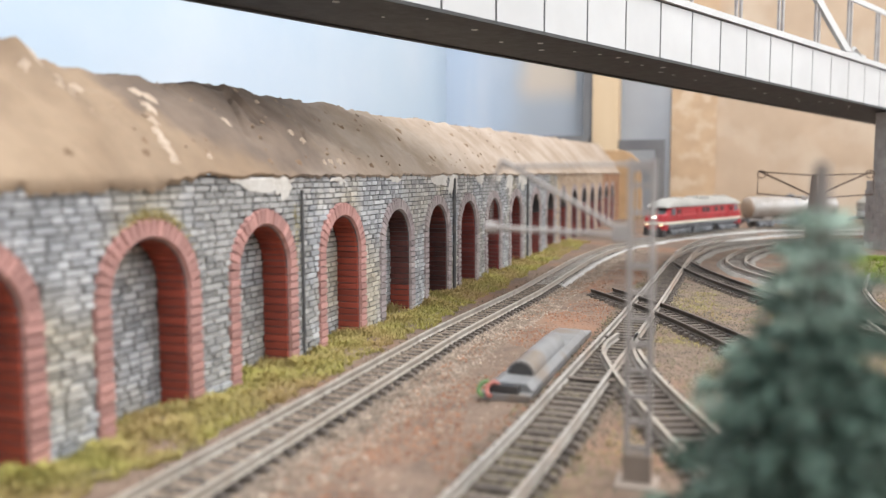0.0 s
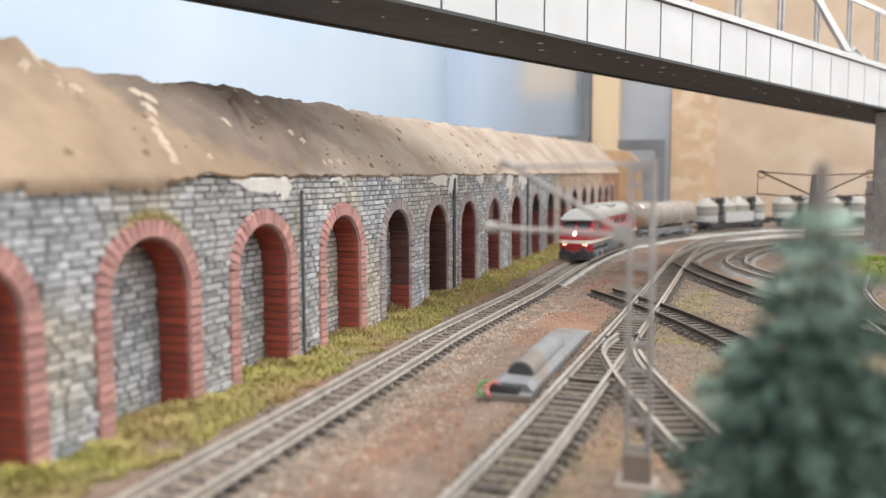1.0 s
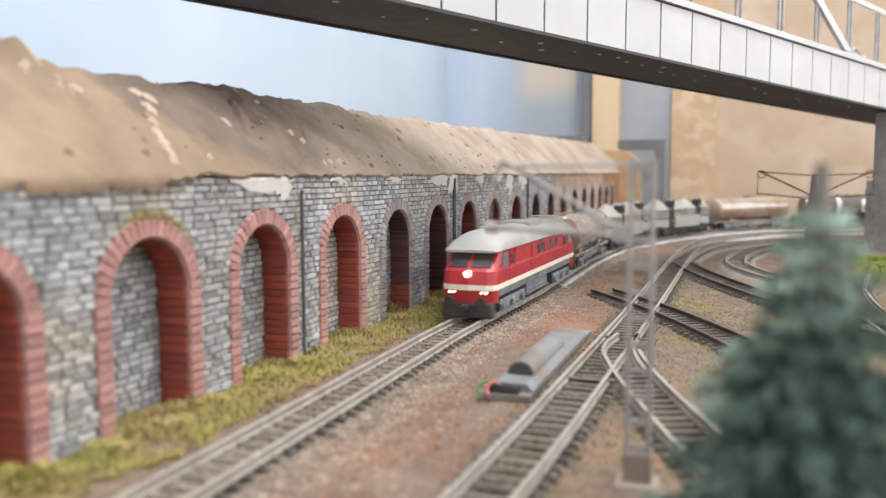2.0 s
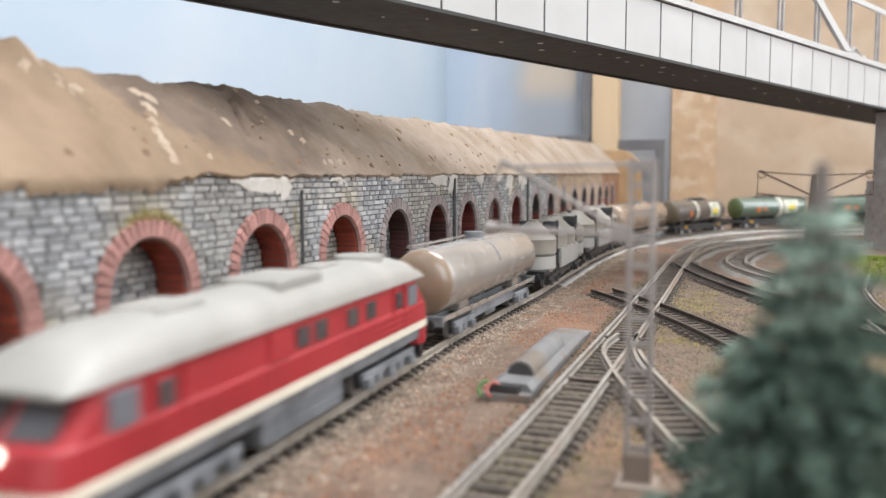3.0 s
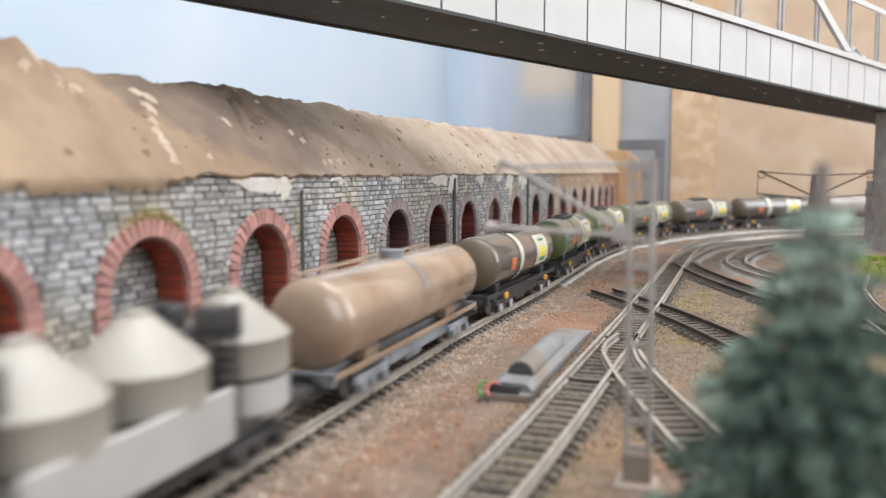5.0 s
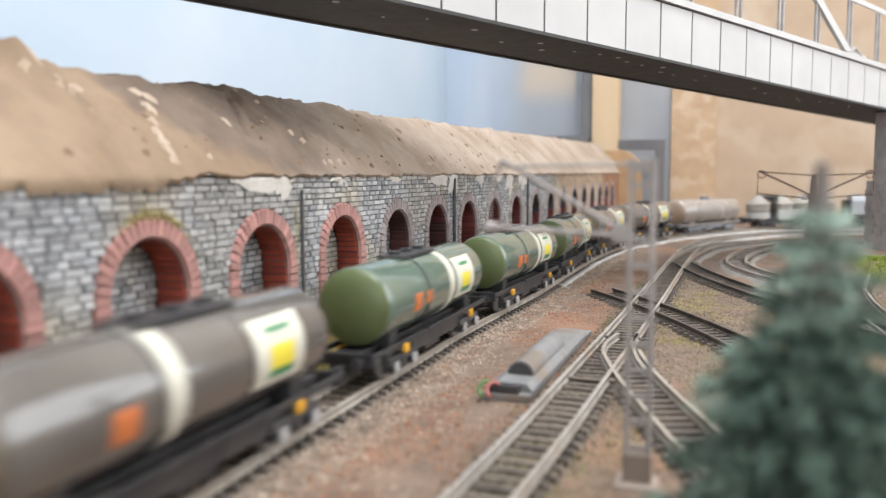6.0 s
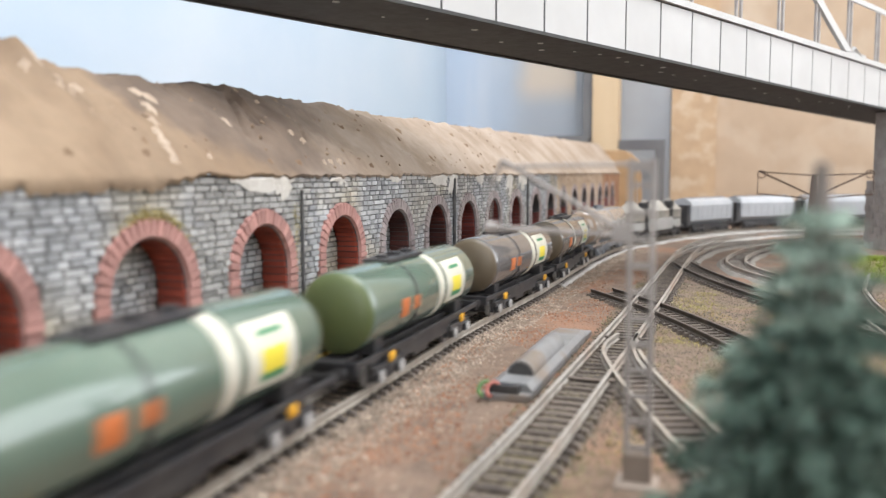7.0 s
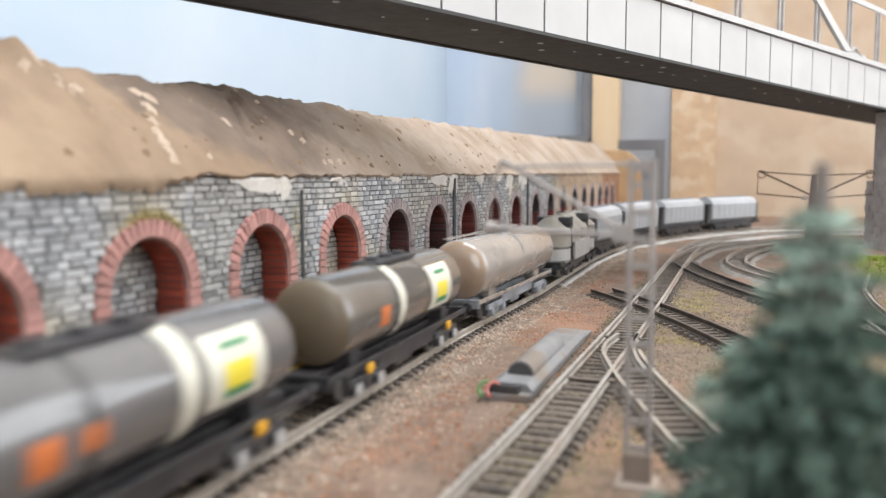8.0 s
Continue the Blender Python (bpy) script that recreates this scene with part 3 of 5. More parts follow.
class Pieces:
    """Stones set on a sheet: those near the given stretch become parts, the rest are joined."""

    def __init__(self, name, piece_name, near, material, piece_material, limit=300):
        self.name, self.piece_name, self.near, self.material, self.limit = name, piece_name, near, material, limit
        self.mesh = piece_mesh(piece_material)
        self.verts, self.faces, self.count = [], [], 0

    def add(self, c, u, v, n, lu, lv, depth):
        """Centre c, unit vectors u (length), v (height), n (outward), sizes."""
        c, u, v, n = Vector(c), Vector(u), Vector(v), Vector(n)
        if self.near(c) and self.count < self.limit:
            self.count += 1
            ob = new(self.piece_name, self.mesh)
            ob.parent = WALL
            m = Matrix((n * depth * MM, u * lu * MM, v * lv * MM)).transposed().to_4x4()
            m.translation = c * MM
            ob.matrix_basis = m
            return
        o = len(self.verts)
        for k, a, b in ((0.0, 0.5, 0.5), (depth, 0.46, 0.40)):
            for su, sv in ((-1, -1), (1, -1), (1, 1), (-1, 1)):
                self.verts.append((c + u * lu * a * su + v * lv * b * sv + n * k) * MM)
        self.faces.append((o + 4, o + 5, o + 6, o + 7))
        for i in range(4):
            self.faces.append((o + i, o + (i + 1) % 4, o + 4 + (i + 1) % 4, o + 4 + i))

    def done(self, label):
        me = bpy.data.meshes.new("mesh")
        me.from_pydata(self.verts, [], self.faces)
        me.materials.append(self.material)
        ob = new(self.name, me)
        ob.parent = WALL
        tagged(ob, label, kind="stuff")


def wall_pieces():
    rnd = random.Random(9)
    st = Pieces("stonework", "stone", lambda c: 196 < c.y < 262 and c.z > 0, M_STONE, M_STONE_P)
    course = 2.05
    tan = Pieces("tan_stonework", "stone", lambda c: False, M_TANSTONE, M_TANSTONE)
    rust = Pieces("brown_stonework", "stone", lambda c: False, M_RUSTSTONE, M_RUSTSTONE)
    for row in range(33):
        z = FOOT + course * (row + 0.5)
        y = 60 + rnd.uniform(0, 6)
        while y < 1185:
            ln = rnd.choice((rnd.uniform(3.2, 5.0), rnd.uniform(4.5, 7.6)))
            yc, y = y + ln / 2, y + ln
            lo, hi = yc - ln / 2 + 0.25, yc + ln / 2 - 0.25
            # trim against the arch rims
            for a in ARCH_Y:
                r = R_OUT - 0.2
                half = r if z < SPRING else math.sqrt(max(0, r * r - (z - SPRING) ** 2))
                if half > 0:
                    if lo < a - half < hi:
                        hi = a - half
                    elif lo < a + half < hi:
                        lo = a + half
                    elif a - half <= lo and hi <= a + half:
                        hi = lo
            if hi - lo > 1.0:
                far = yc > 725 + 3 * math.sin(z)
                (rust if yc > 1015 else tan if far else st).add((WX, (lo + hi) / 2, z + rnd.uniform(-0.1, 0.1)), (0, 1, rnd.uniform(-0.02, 0.02)), (0, 0, 1), (1, 0, 0), hi - lo + 0.45 * far, course - (0.05 if far else rnd.uniform(0.14, 0.42)), rnd.uniform(0.25, 0.9))
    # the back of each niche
    # Darker bricks: the sixth niche, and the fifth one's soffit and upper jambs.
    dark_reveal = Pieces("sooty_reveal_bricks", "jamb_brick", lambda c: False, M_BRICK_DARK, M_BRICK_DARK)
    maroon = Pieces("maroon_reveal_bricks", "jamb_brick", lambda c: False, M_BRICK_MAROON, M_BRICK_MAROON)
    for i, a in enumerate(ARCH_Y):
        back = st if i < 5 else dark_reveal if i == 5 else maroon
        for row in range(25):
            z = FOOT + course * (row + 0.5)
            half = R_IN if z < SPRING else math.sqrt(max(0, R_IN ** 2 - (z - SPRING) ** 2))
            y = a - half - rnd.uniform(0, 4)
            while y < a + half:
                ln = rnd.uniform(3.4, 6.8)
                lo, hi = max(y + 0.25, a - half), min(y + ln - 0.25, a + half)
                y += ln
                if hi - lo > 1:
                    back.add((WX - NICHE, (lo + hi) / 2, z), (0, 1, 0), (0, 0, 1), (1, 0, 0), hi - lo, course - 0.2 - rnd.random() * 0.22, rnd.uniform(0.3, 0.7))
    st.done("grey coursed stonework with dark joints")
    tan.done("unpainted tan stonework at the far end")
    rust.done("rust-brown stained stonework beside the mound")
    red = Pieces("arch_bricks", "brick", lambda c: 96 < c.y < 320, M_BRICK_RIM, M_BRICK_P, 260)
    pale = Pieces("pale_arch_bricks", "brick", lambda c: False, M_BRICK_GREY, M_BRICK_GREY)
    jamb = Pieces("jamb_bricks", "jamb_brick", lambda c: 150 < c.y < 320 and c.z < 30, M_BRICK, M_BRICK_J, 120)
    for i, a in enumerate(ARCH_Y):
        rim = red if i < 4 else pale
        reveal = jamb if i < 5 else dark_reveal if i == 5 else maroon
        rm, rw = (R_IN + R_OUT) / 2, R_OUT - R_IN - 0.3
        n = 22
        for k in range(n):
            ang = math.pi * (k + 0.5) / n
            d = Vector((0, -math.cos(ang), math.sin(ang)))
            tan = Vector((0, math.sin(ang), math.cos(ang)))
            rim.add(Vector((WX, a, SPRING)) + d * rm, tan, d, (1, 0, 0), math.pi * rm / n - 0.18, rw, rnd.uniform(1.0, 1.3))
            # soffit bricks
            if i < 9:
                (dark_reveal if i == 4 else reveal).add(Vector((WX - NICHE / 2, a, SPRING)) + d * R_IN, tan, (1, 0, 0), -d, math.pi * R_IN / n - 0.35, NICHE - 0.4, 0.45)
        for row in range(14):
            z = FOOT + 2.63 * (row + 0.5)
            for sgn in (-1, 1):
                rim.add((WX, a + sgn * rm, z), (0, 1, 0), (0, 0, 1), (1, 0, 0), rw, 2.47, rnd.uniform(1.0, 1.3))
                (dark_reveal if i == 4 and z > 10 + 5 * sgn * noise.noise((z, a, 3)) else reveal).add((WX - NICHE / 2, a + sgn * R_IN, z), (1, 0, 0), (0, 0, 1), (0, -sgn, 0), NICHE - 0.3, 2.42, 0.45)
    red.done("dull red brick arch rims")
    pale.done("grey-washed brick arch rims")
    jamb.done("deep red brick reveals")
    dark_reveal.done("darker brick reveals")
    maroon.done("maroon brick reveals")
    for y in PIPES:
        pr = 0.55 if y < 300 else 1.0
        part("drainpipe", tube((WX + 1.3, y, FOOT), (WX + 1.3, y, 57 if y < 300 else 60), pr, 10), M_PIPE, WALL, "dark drainpipe on the panel joint", smooth=True)


M_BRICK_RIM = mat("rim_brick", (0.44, 0.245, 0.215), (0.37, 0.175, 0.152), 150, 0.75, bump=0.3, bump_scale=900, island=0.2)
M_BRICK_J = mat("jamb_brick_piece", (0.32, 0.058, 0.032), (0.22, 0.04, 0.025), 150, 0.75, bump=0.3, bump_scale=900, rand=0.2)


# ---- plaster hill over the wall ----


def hill_z(x, y):
    """Height of the plaster over the wall; x from the wall face back to the ridge."""
    t = min(1.0, max(0.0, (WX - x) / 32.0))
    foot = 63.5 + 1.3 * noise.noise((y / 16, 2, 0))
    flat = min(1.0, max(0.0, (300 - y) / 60))
    ridge = 93.6 - 1.2 * flat + (2.2 - 1.5 * flat) * noise.noise((y / 30, 0, 1)) + 5.0 * max(0, 1 - abs(y - 166) / 9)
    if y > 400:
        ridge += 0.013 * (y - 400)
    if 260 < y < 300:
        ridge += 2.6 * (300 - y) / 40
    shape = t ** 0.8
    rough = 2.0 * noise.noise((x / 14, y / 18, 0)) + 1.3 * noise.noise((x / 5, y / 6, 4)) + 0.35 * noise.noise((x / 1.8, y / 1.8, 8)) + 0.5 * abs(noise.noise((x / 3.2, y / 3.2, 15)))
    for y0, x0, k, w, lo, hi in ((250, -58.5, 0.85, 2.6, -67, -48), (258, -60.5, 0.5, 1.2, -69, -52), (361, -43, -1.4, 2.4, -49, -39), (281, -49.5, 1.2, 1.8, -53, -46)):
        if lo < x < hi:
            rough -= 2.3 * max(0, 1 - abs((y - y0) + (x - x0) * k) / w)
    rough *= 1 - 0.45 * min(1, max(0, (y - 380) / 150))
    z = foot + (ridge - foot) * shape + rough * (0.35 + 0.65 * min(1, t * 3))
    if x < WX - 36:
        z += 0.04 * (WX - 36 - x)
    return z


def hill():
    bm = bmesh.new()
    xs = [WX + 1.15, WX + 1.7, WX + 1.0] + list(np.arange(WX - 0.6, WX - 52, -1.4)) + [-100, -112, -126]
    ys = list(np.arange(40, 130, 3.0)) + list(np.arange(130, 420, 1.1)) + list(np.arange(420, 1200, 2.5))
    rows = []
    for y in ys:
        left = min(1, max(0, (190 - y) / 12))
        drop = 2.2 + 1.6 * noise.noise((y / 5, 3, 3)) + 1.2 * noise.noise((y / 1.9, 6, 3)) + left * (2.6 + 1.6 * noise.noise((y / 4, 1, 7)) + 1.4 * noise.noise((y / 14, 1, 2)))
        rows.append([bm.verts.new((x, y, hill_z(min(x, WX), y) - drop * (1.0, 0.55, 0.12, 0)[min(j, 3)])) for j, x in enumerate(xs)])
    for a, b in zip(rows, rows[1:]):
        for i in range(len(xs) - 1):
            bm.faces.new((a[i], a[i + 1], b[i + 1], b[i]))
    bmesh.ops.recalc_face_normals(bm, faces=bm.faces)
    h = part("plaster_hill", bm, M_HILL, smooth=True)
    tagged(h, "rough sand-coloured plaster hillside above the stone wall", "hill", kind="structure")
    core = part("hill_core", box(-126, WX - NICHE - 8.5, 40, 1195, FOOT, 60), M_HARDBOARD2)
    tagged(core, "brown board carrying the plaster hillside", "hill", kind="structure")
    bm = bmesh.new()
    xs2, ys2 = list(np.arange(-126, -6, 6.0)), list(np.arange(1188, 1262, 6.0))
    rows = [[bm.verts.new((x, y, 60 + 34 * min(1, (-6 - x) / 30 + 0.25) * min(1, (1262 - y) / 20) + 5 * noise.noise((x / 14, y / 14, 6)))) for x in xs2] for y in ys2]
    for p, q in zip(rows, rows[1:]):
        for i in range(len(xs2) - 1):
            bm.faces.new((p[i], p[i + 1], q[i + 1], q[i]))
    edge = [r[-1] for r in rows]
    low = [bm.verts.new((v.co.x + 2, v.co.y, FOOT)) for v in edge]
    for i in range(len(edge) - 1):
        bm.faces.new((edge[i], low[i], low[i + 1], edge[i + 1]))
    low2 = [bm.verts.new((v.co.x, v.co.y - 2, FOOT)) for v in rows[0]]
    for i in range(len(low2) - 1):
        bm.faces.new((rows[0][i], rows[0][i + 1], low2[i + 1], low2[i]))
    bmesh.ops.recalc_face_normals(bm, faces=bm.faces)
    tagged(part("hill_end", bm, M_MOUND, smooth=True), "ochre plaster mound closing the hillside", "hill", kind="structure")
    rnd = random.Random(21)

    def blob(y, x, ry, rz, material, name, label):
        bm = bmesh.new()
        n = 30
        sd = rnd.uniform(0, 50)
        prof = [0.8 + 0.55 * noise.noise((2.6 * math.cos(2 * math.pi * i / n), 2.6 * math.sin(2 * math.pi * i / n), sd)) + 0.25 * noise.noise((6 * math.cos(2 * math.pi * i / n), 6 * math.sin(2 * math.pi * i / n), sd)) for i in range(n)]
        vis = x > WX
        c = bm.verts.new((WX + 1.55, y, 61.0) if vis else (x, y, hill_z(x, y) + 1.1))
        ring = []
        for i in range(n):
            a = 2 * math.pi * i / n
            yy = y + ry * prof[i] * math.cos(a)
            zz = rz * prof[i] * math.sin(a)
            if vis:
                ring.append(bm.verts.new((WX + 0.95, yy, 61.0 + (zz if zz < 0 else zz * 0.22))))
            else:
                ring.append(bm.verts.new((x + zz, yy, hill_z(x + zz, yy) - 0.15)))
        for i in range(n):
            bm.faces.new((c, ring[i], ring[(i + 1) % n]))
        bmesh.ops.subdivide_edges(bm, edges=bm.edges, cuts=1)
        ob = part(name, bm, material, None, smooth=True)
        tagged(ob, label, "plaster", kind="structure")

    for y, ry, rz in ((231, 21, 5.0), (243, 10, 7.5), (426, 9, 15), (404, 16, 5), (552, 10, 13), (590, 16, 14), (341, 9, 2.5), (286, 9, 2.5), (480, 12, 5), (520, 14, 5)):
        blob(y, WX + 2, ry, rz, M_WHITE_PLASTER, "plaster_smear", "smear of white plaster hanging over the wall")
    for y, x, ry, rz in ((168, -65, 1.8, 3.0), (162, -62, 2.2, 1.8), (167, -55.3, 1.5, 1.5), (169, -54, 1.3, 1.2), (173, -62, 2.8, 2.4), (178, -61, 3.0, 2.2), (203, -62.3, 3.4, 2.2), (206, -60, 2.8, 3.4), (200, -55.3, 2.2, 3.4), (196, -50.8, 1.8, 3.0), (193, -46.8, 2.0, 2.6), (192, -44.5, 2.4, 2.0), (191, -41.8, 2.2, 2.2), (190, -39.5, 3.0, 1.4),
                         (233, -51, 2.6, 2.2), (272, -63.3, 1.4, 1.1), (271, -48.5, 2.2, 1.2), (275, -46, 2.6, 1.0), (207, -39.8, 1.2, 1.0), (285, -39.3, 3.0, 1.3), (293, -39.8, 2.2, 1.2), (279, -39, 1.8, 0.9), (341, -39, 4, 1.0), (398, -39.8, 5, 1.4), (405, -39, 6, 1.3), (430, -42, 5, 1.6)):
        blob(y, x, ry, rz, M_CHIP, "plaster_chip", "bare pale plaster chip on the hillside")
    # Dark patches paint the shade of pits in the plaster.
    for y, x, ry, rz in ((241, -39.5, 1.6, 1.0), (259, -38.7, 2.6, 0.9), (331, -56.5, 1.2, 1.2), (402, -58.5, 3.5, 2.6), (408, -41.8, 4.0, 2.4), (491, -58, 3.5, 1.2), (498, -51, 4.0, 1.4), (322, -38.6, 3.4, 0.9), (183, -43.3, 1.3, 1.3), (180, -40.5, 2.2, 1.0), (152, -39.8, 2.0, 1.0), (491, -38.6, 4, 1.0), (523, -39.3, 4, 1.0)):
        blob(y, x, ry, rz, M_DARKPLASTER, "pit_shade", "dark patch painting the shade of a pit in the plaster")
    # loose crumbs lying on the slope
    crumbs = []
    for _ in range(150):
        y = 170 + 550 * rnd.random() ** 1.3
        x = rnd.uniform(-88, -39)
        crumbs.append((x, y, hill_z(x, y), rnd.uniform(0.4, 1.7) ** 1.5))
    grains("hill_crumbs", crumbs, 0.8, M_PLASTER, "crumbs of plaster lying on the hillside", "rubble")
    dark = []
    for _ in range(70):
        y = 200 + 550 * rnd.random() ** 1.2
        x = rnd.choice((rnd.uniform(-44, -38), rnd.uniform(-76, -60)))
        dark.append((x, y, hill_z(x, y), rnd.uniform(0.5, 1.5) ** 1.5))
    grains("dark_crumbs", dark, 0.6, M_DARKPLASTER, "dark brown crumbs stuck in the plaster", "rubble")


hill()


# ---- boards behind the layout ----


def boards():
    def board(name, b, m, label, cat="board", bevel=0.4):
        return tagged(part(name, box(*b, bevel), m), label, cat, kind="structure")

    board("backdrop_sky", (-358, -352, -1480, 1351, -9, 900), M_SKY, "pale blue painted sky board behind the hill", "backdrop")
    board("backdrop_cloud", (-358, -127, 1352, 1358, -9, 900), M_SKY2, "glossy blue board fading to grey, with brown reflections painted on", "backdrop")
    board("dark_ledge", (-175, -96, 1288, 1299, 112, 121), M_DARKBOARD, "dark ledge behind the hill crest", "board")
    board("backdrop_end", (40, 880, 1340, 1348, -9, 620), M_HARDBOARD, "bare tan hardboard panel closing the layout", "backdrop")
    board("backdrop_rough", (25, 92, 1332, 1340, -9, 620), M_HARDBOARD2, "rough patched tan hardboard strip", "backdrop")
    board("pine_post", (-91.5, -52, 1290, 1330, -9, 900), M_PINE, "square pale pine post behind the hill", "post")
    board("grey_panel", (-126, 24, 1340, 1346, -9, 620), M_GREYBOARD, "dull blue-grey panel behind the post", "backdrop")
    # Dark strip added where shadow falls beside the post.
    board("shadow_strip", (-108, -92, 1300, 1306, -9, 600), M_DARKBOARD, "dark upright strip standing in for shadow beside the pine post", "board")
    board("dark_lintel", (-51, 18, 1296, 1310, 98, 113), M_DARKBOARD, "dark horizontal batten behind the hill", "board")
    board("dark_jamb", (4, 18, 1296, 1310, -9, 98), M_DARKBOARD, "dark upright batten behind the hill", "board")


boards()


# ---- tracks ----


def rail_mesh(path, s0, s1, off, step=6.0):
    prof = ((-0.62, 0.0), (0.62, 0.0), (0.62, -0.6), (0.25, -0.8), (0.25, -1.8), (0.9, -2.1), (0.9, -2.4), (-0.9, -2.4), (-0.9, -2.1), (-0.25, -1.8), (-0.25, -0.8), (-0.62, -0.6))
    n = max(2, int((s1 - s0) / step))
    rings = []
    for i in range(n + 1):
        s = s0 + (s1 - s0) * i / n
        rings.append([path.side(s, off + x, z) for x, z in prof])
    return loft(rings)


SLEEPER_MESH = {}


def sleeper_mesh(material):
    if material.name not in SLEEPER_MESH:
        bm = box(-10.5, 10.5, -1.25, 1.25, -1.9, 0, 0.0, 0.06)
        for x in (-7.9, -4.9, 4.9, 7.9):
            add_box(bm, x - 0.55, x + 0.55, -0.6, 0.6, -0.1, 0.5, 0.0, 0.3)
        me = finish(bm)
        me.materials.append(material)
        SLEEPER_MESH[material.name] = me
    return SLEEPER_MESH[material.name]


def track(name, path, s0, s1, label, pitch=5.6, near=(0, 0), bed=None, dz=0.0, rail=None, bed_mat=None):
    t = thing(name, 0, 0, dz, label=label, category="track", kind="structure")
    for off in (-6.4, 6.4):
        part("rail", rail_mesh(path, s0, s1, off), rail or M_RAIL, t)
    if bed:
        bed = (bed[0], min(bed[1], float(path.s[-1]) - 4))
        rings = []
        n = int((bed[1] - bed[0]) / 12)
        for i in range(n + 1):
            s = bed[0] + (bed[1] - bed[0]) * i / n
            rings.append([path.side(s, x, z) for x, z in ((-14, -4.5), (-11, -2.5), (11, -2.5), (14, -4.5))])
        part("trackbed", loft(rings), bed_mat or M_BED, t, "grey moulded trackbed")
    rnd = random.Random(len(name))
    far_v, far_f = [], []
    s = s0 + 2
    while s < s1:
        x, y, _ = path.side(s, rnd.uniform(-0.3, 0.3), 0)
        h = path.heading(s) + rnd.uniform(-0.015, 0.015)
        m = pose(x * MM, y * MM, (-2.35 + rnd.uniform(-0.12, 0.05)) * MM, 0, 0, -math.degrees(h))
        if near[0] <= s <= near[1]:
            ob = new("sleeper", sleeper_mesh(M_SLEEPER))
            ob.parent = t
            ob.matrix_basis = m
        else:
            o = len(far_v)
            me = sleeper_mesh(M_SLEEPER)
            far_v += [m @ v.co for v in me.vertices]
            far_f += [tuple(o + i for i in p.vertices) for p in me.polygons]
        s += pitch
    if far_v:
        me = bpy.data.meshes.new("mesh")
        me.from_pydata(far_v, [], far_f)
        me.materials.append(M_SLEEPER_FAR)
        ob = new("far_sleepers", me)
        ob.parent = t
        tagged(ob, "dark weathered sleepers farther along", kind="stuff")
    return t


INNER = Path([(73.5, 560), (77, 640), (87, 715), (108, 772), (145, 818), (200, 848), (280, 865), (340, 868)])
THIRD = Path([(150, 500), (128, 545), (114, 595), (114, 645), (128, 715), (152, 770), (200, 805), (280, 822), (340, 825)])
BRANCH = Path([(69, 300), (73, 280), (81, 252), (96, 209), (112, 165), (128, 120), (140, 80)])
CROSS = Path([(42, 447), (58, 423), (78, 390), (98, 350), (120, 300), (138, 250), (150, 200)])
SPUR = Path([(76, 610), (84, 572), (96, 530), (110, 490), (130, 440), (158, 380), (185, 320)])
FAR_RIGHT = Path([(175, 300), (170, 380), (168, 430), (172, 500), (185, 560)])

track("main_track", MAIN, -1380, float(MAIN.s[-1]) - 10, "weathered single running line with rusty rails in ballast", near=(95, 900), bed=(470, 1500), rail=M_RAIL_DULL)
track("siding_track", MID, 2, float(MID.s[-1]) - 4, "weathered siding beside the running line", near=(30, 800), bed=(640, 1150), dz=0.0)
track("inner_track", INNER, 30, float(INNER.s[-1]) - 4, "inner curved siding with pale trackbed", near=(0, 600), bed=(60, 430), dz=-0.03, bed_mat=M_BED_DULL)
track("third_track", THIRD, 2, float(THIRD.s[-1]) - 4, "innermost curved siding with pale trackbed", near=(0, 600), bed=(5, 520), dz=-0.02, bed_mat=M_BED_DULL)
track("branch_track", BRANCH, 8, float(BRANCH.s[-1]) - 4, "short branch leaving the turnout", near=(0, 400), dz=-0.04, rail=M_RAIL_DULL)
track("crossing_track", CROSS, 2, float(CROSS.s[-1]) - 4, "dark unused siding crossing at an angle", near=(0, 400), dz=-0.06, rail=M_RAIL_DARK)
track("spur_track", SPUR, 10, float(SPUR.s[-1]) - 4, "rusty spur leaving the curve", near=(0, 400), dz=-0.05, rail=M_RAIL_DARK)
track("far_siding", FAR_RIGHT, 2, float(FAR_RIGHT.s[-1]) - 4, "siding behind the spruce tree", near=(0, 400), dz=0.0)



def loose_rails():
    """Check rails and closure rails of the turnout."""
    t = thing("turnout_rails", 0, 0, 0, label="short guard and closure rails in the turnout", category="rail", kind="structure")
    for pts in ([(66.5, 323), (64.0, 305), (64.4, 291), (67, 277.5), (70.5, 268.5)], [(73.4, 325), (74.0, 301), (77.8, 278), (82.6, 262)]):
        p = Path(pts, 3.0, 6)
        part("guard_rail", rail_mesh(p, 1, float(p.s[-1]) - 1, 0.0, 4.0), M_RAIL, t)
    for y in (253, 322):
        part("tie_bar", box(58, 80, y - 1.2, y + 1.2, -2.3, -1.6, 0.2), M_SLEEPER, t)


loose_rails()


# ---- girder bridge ----
BR0, BRD = Vector((8.9, 349.4, 127.53)), Vector((15.21, 28.55, -0.9))


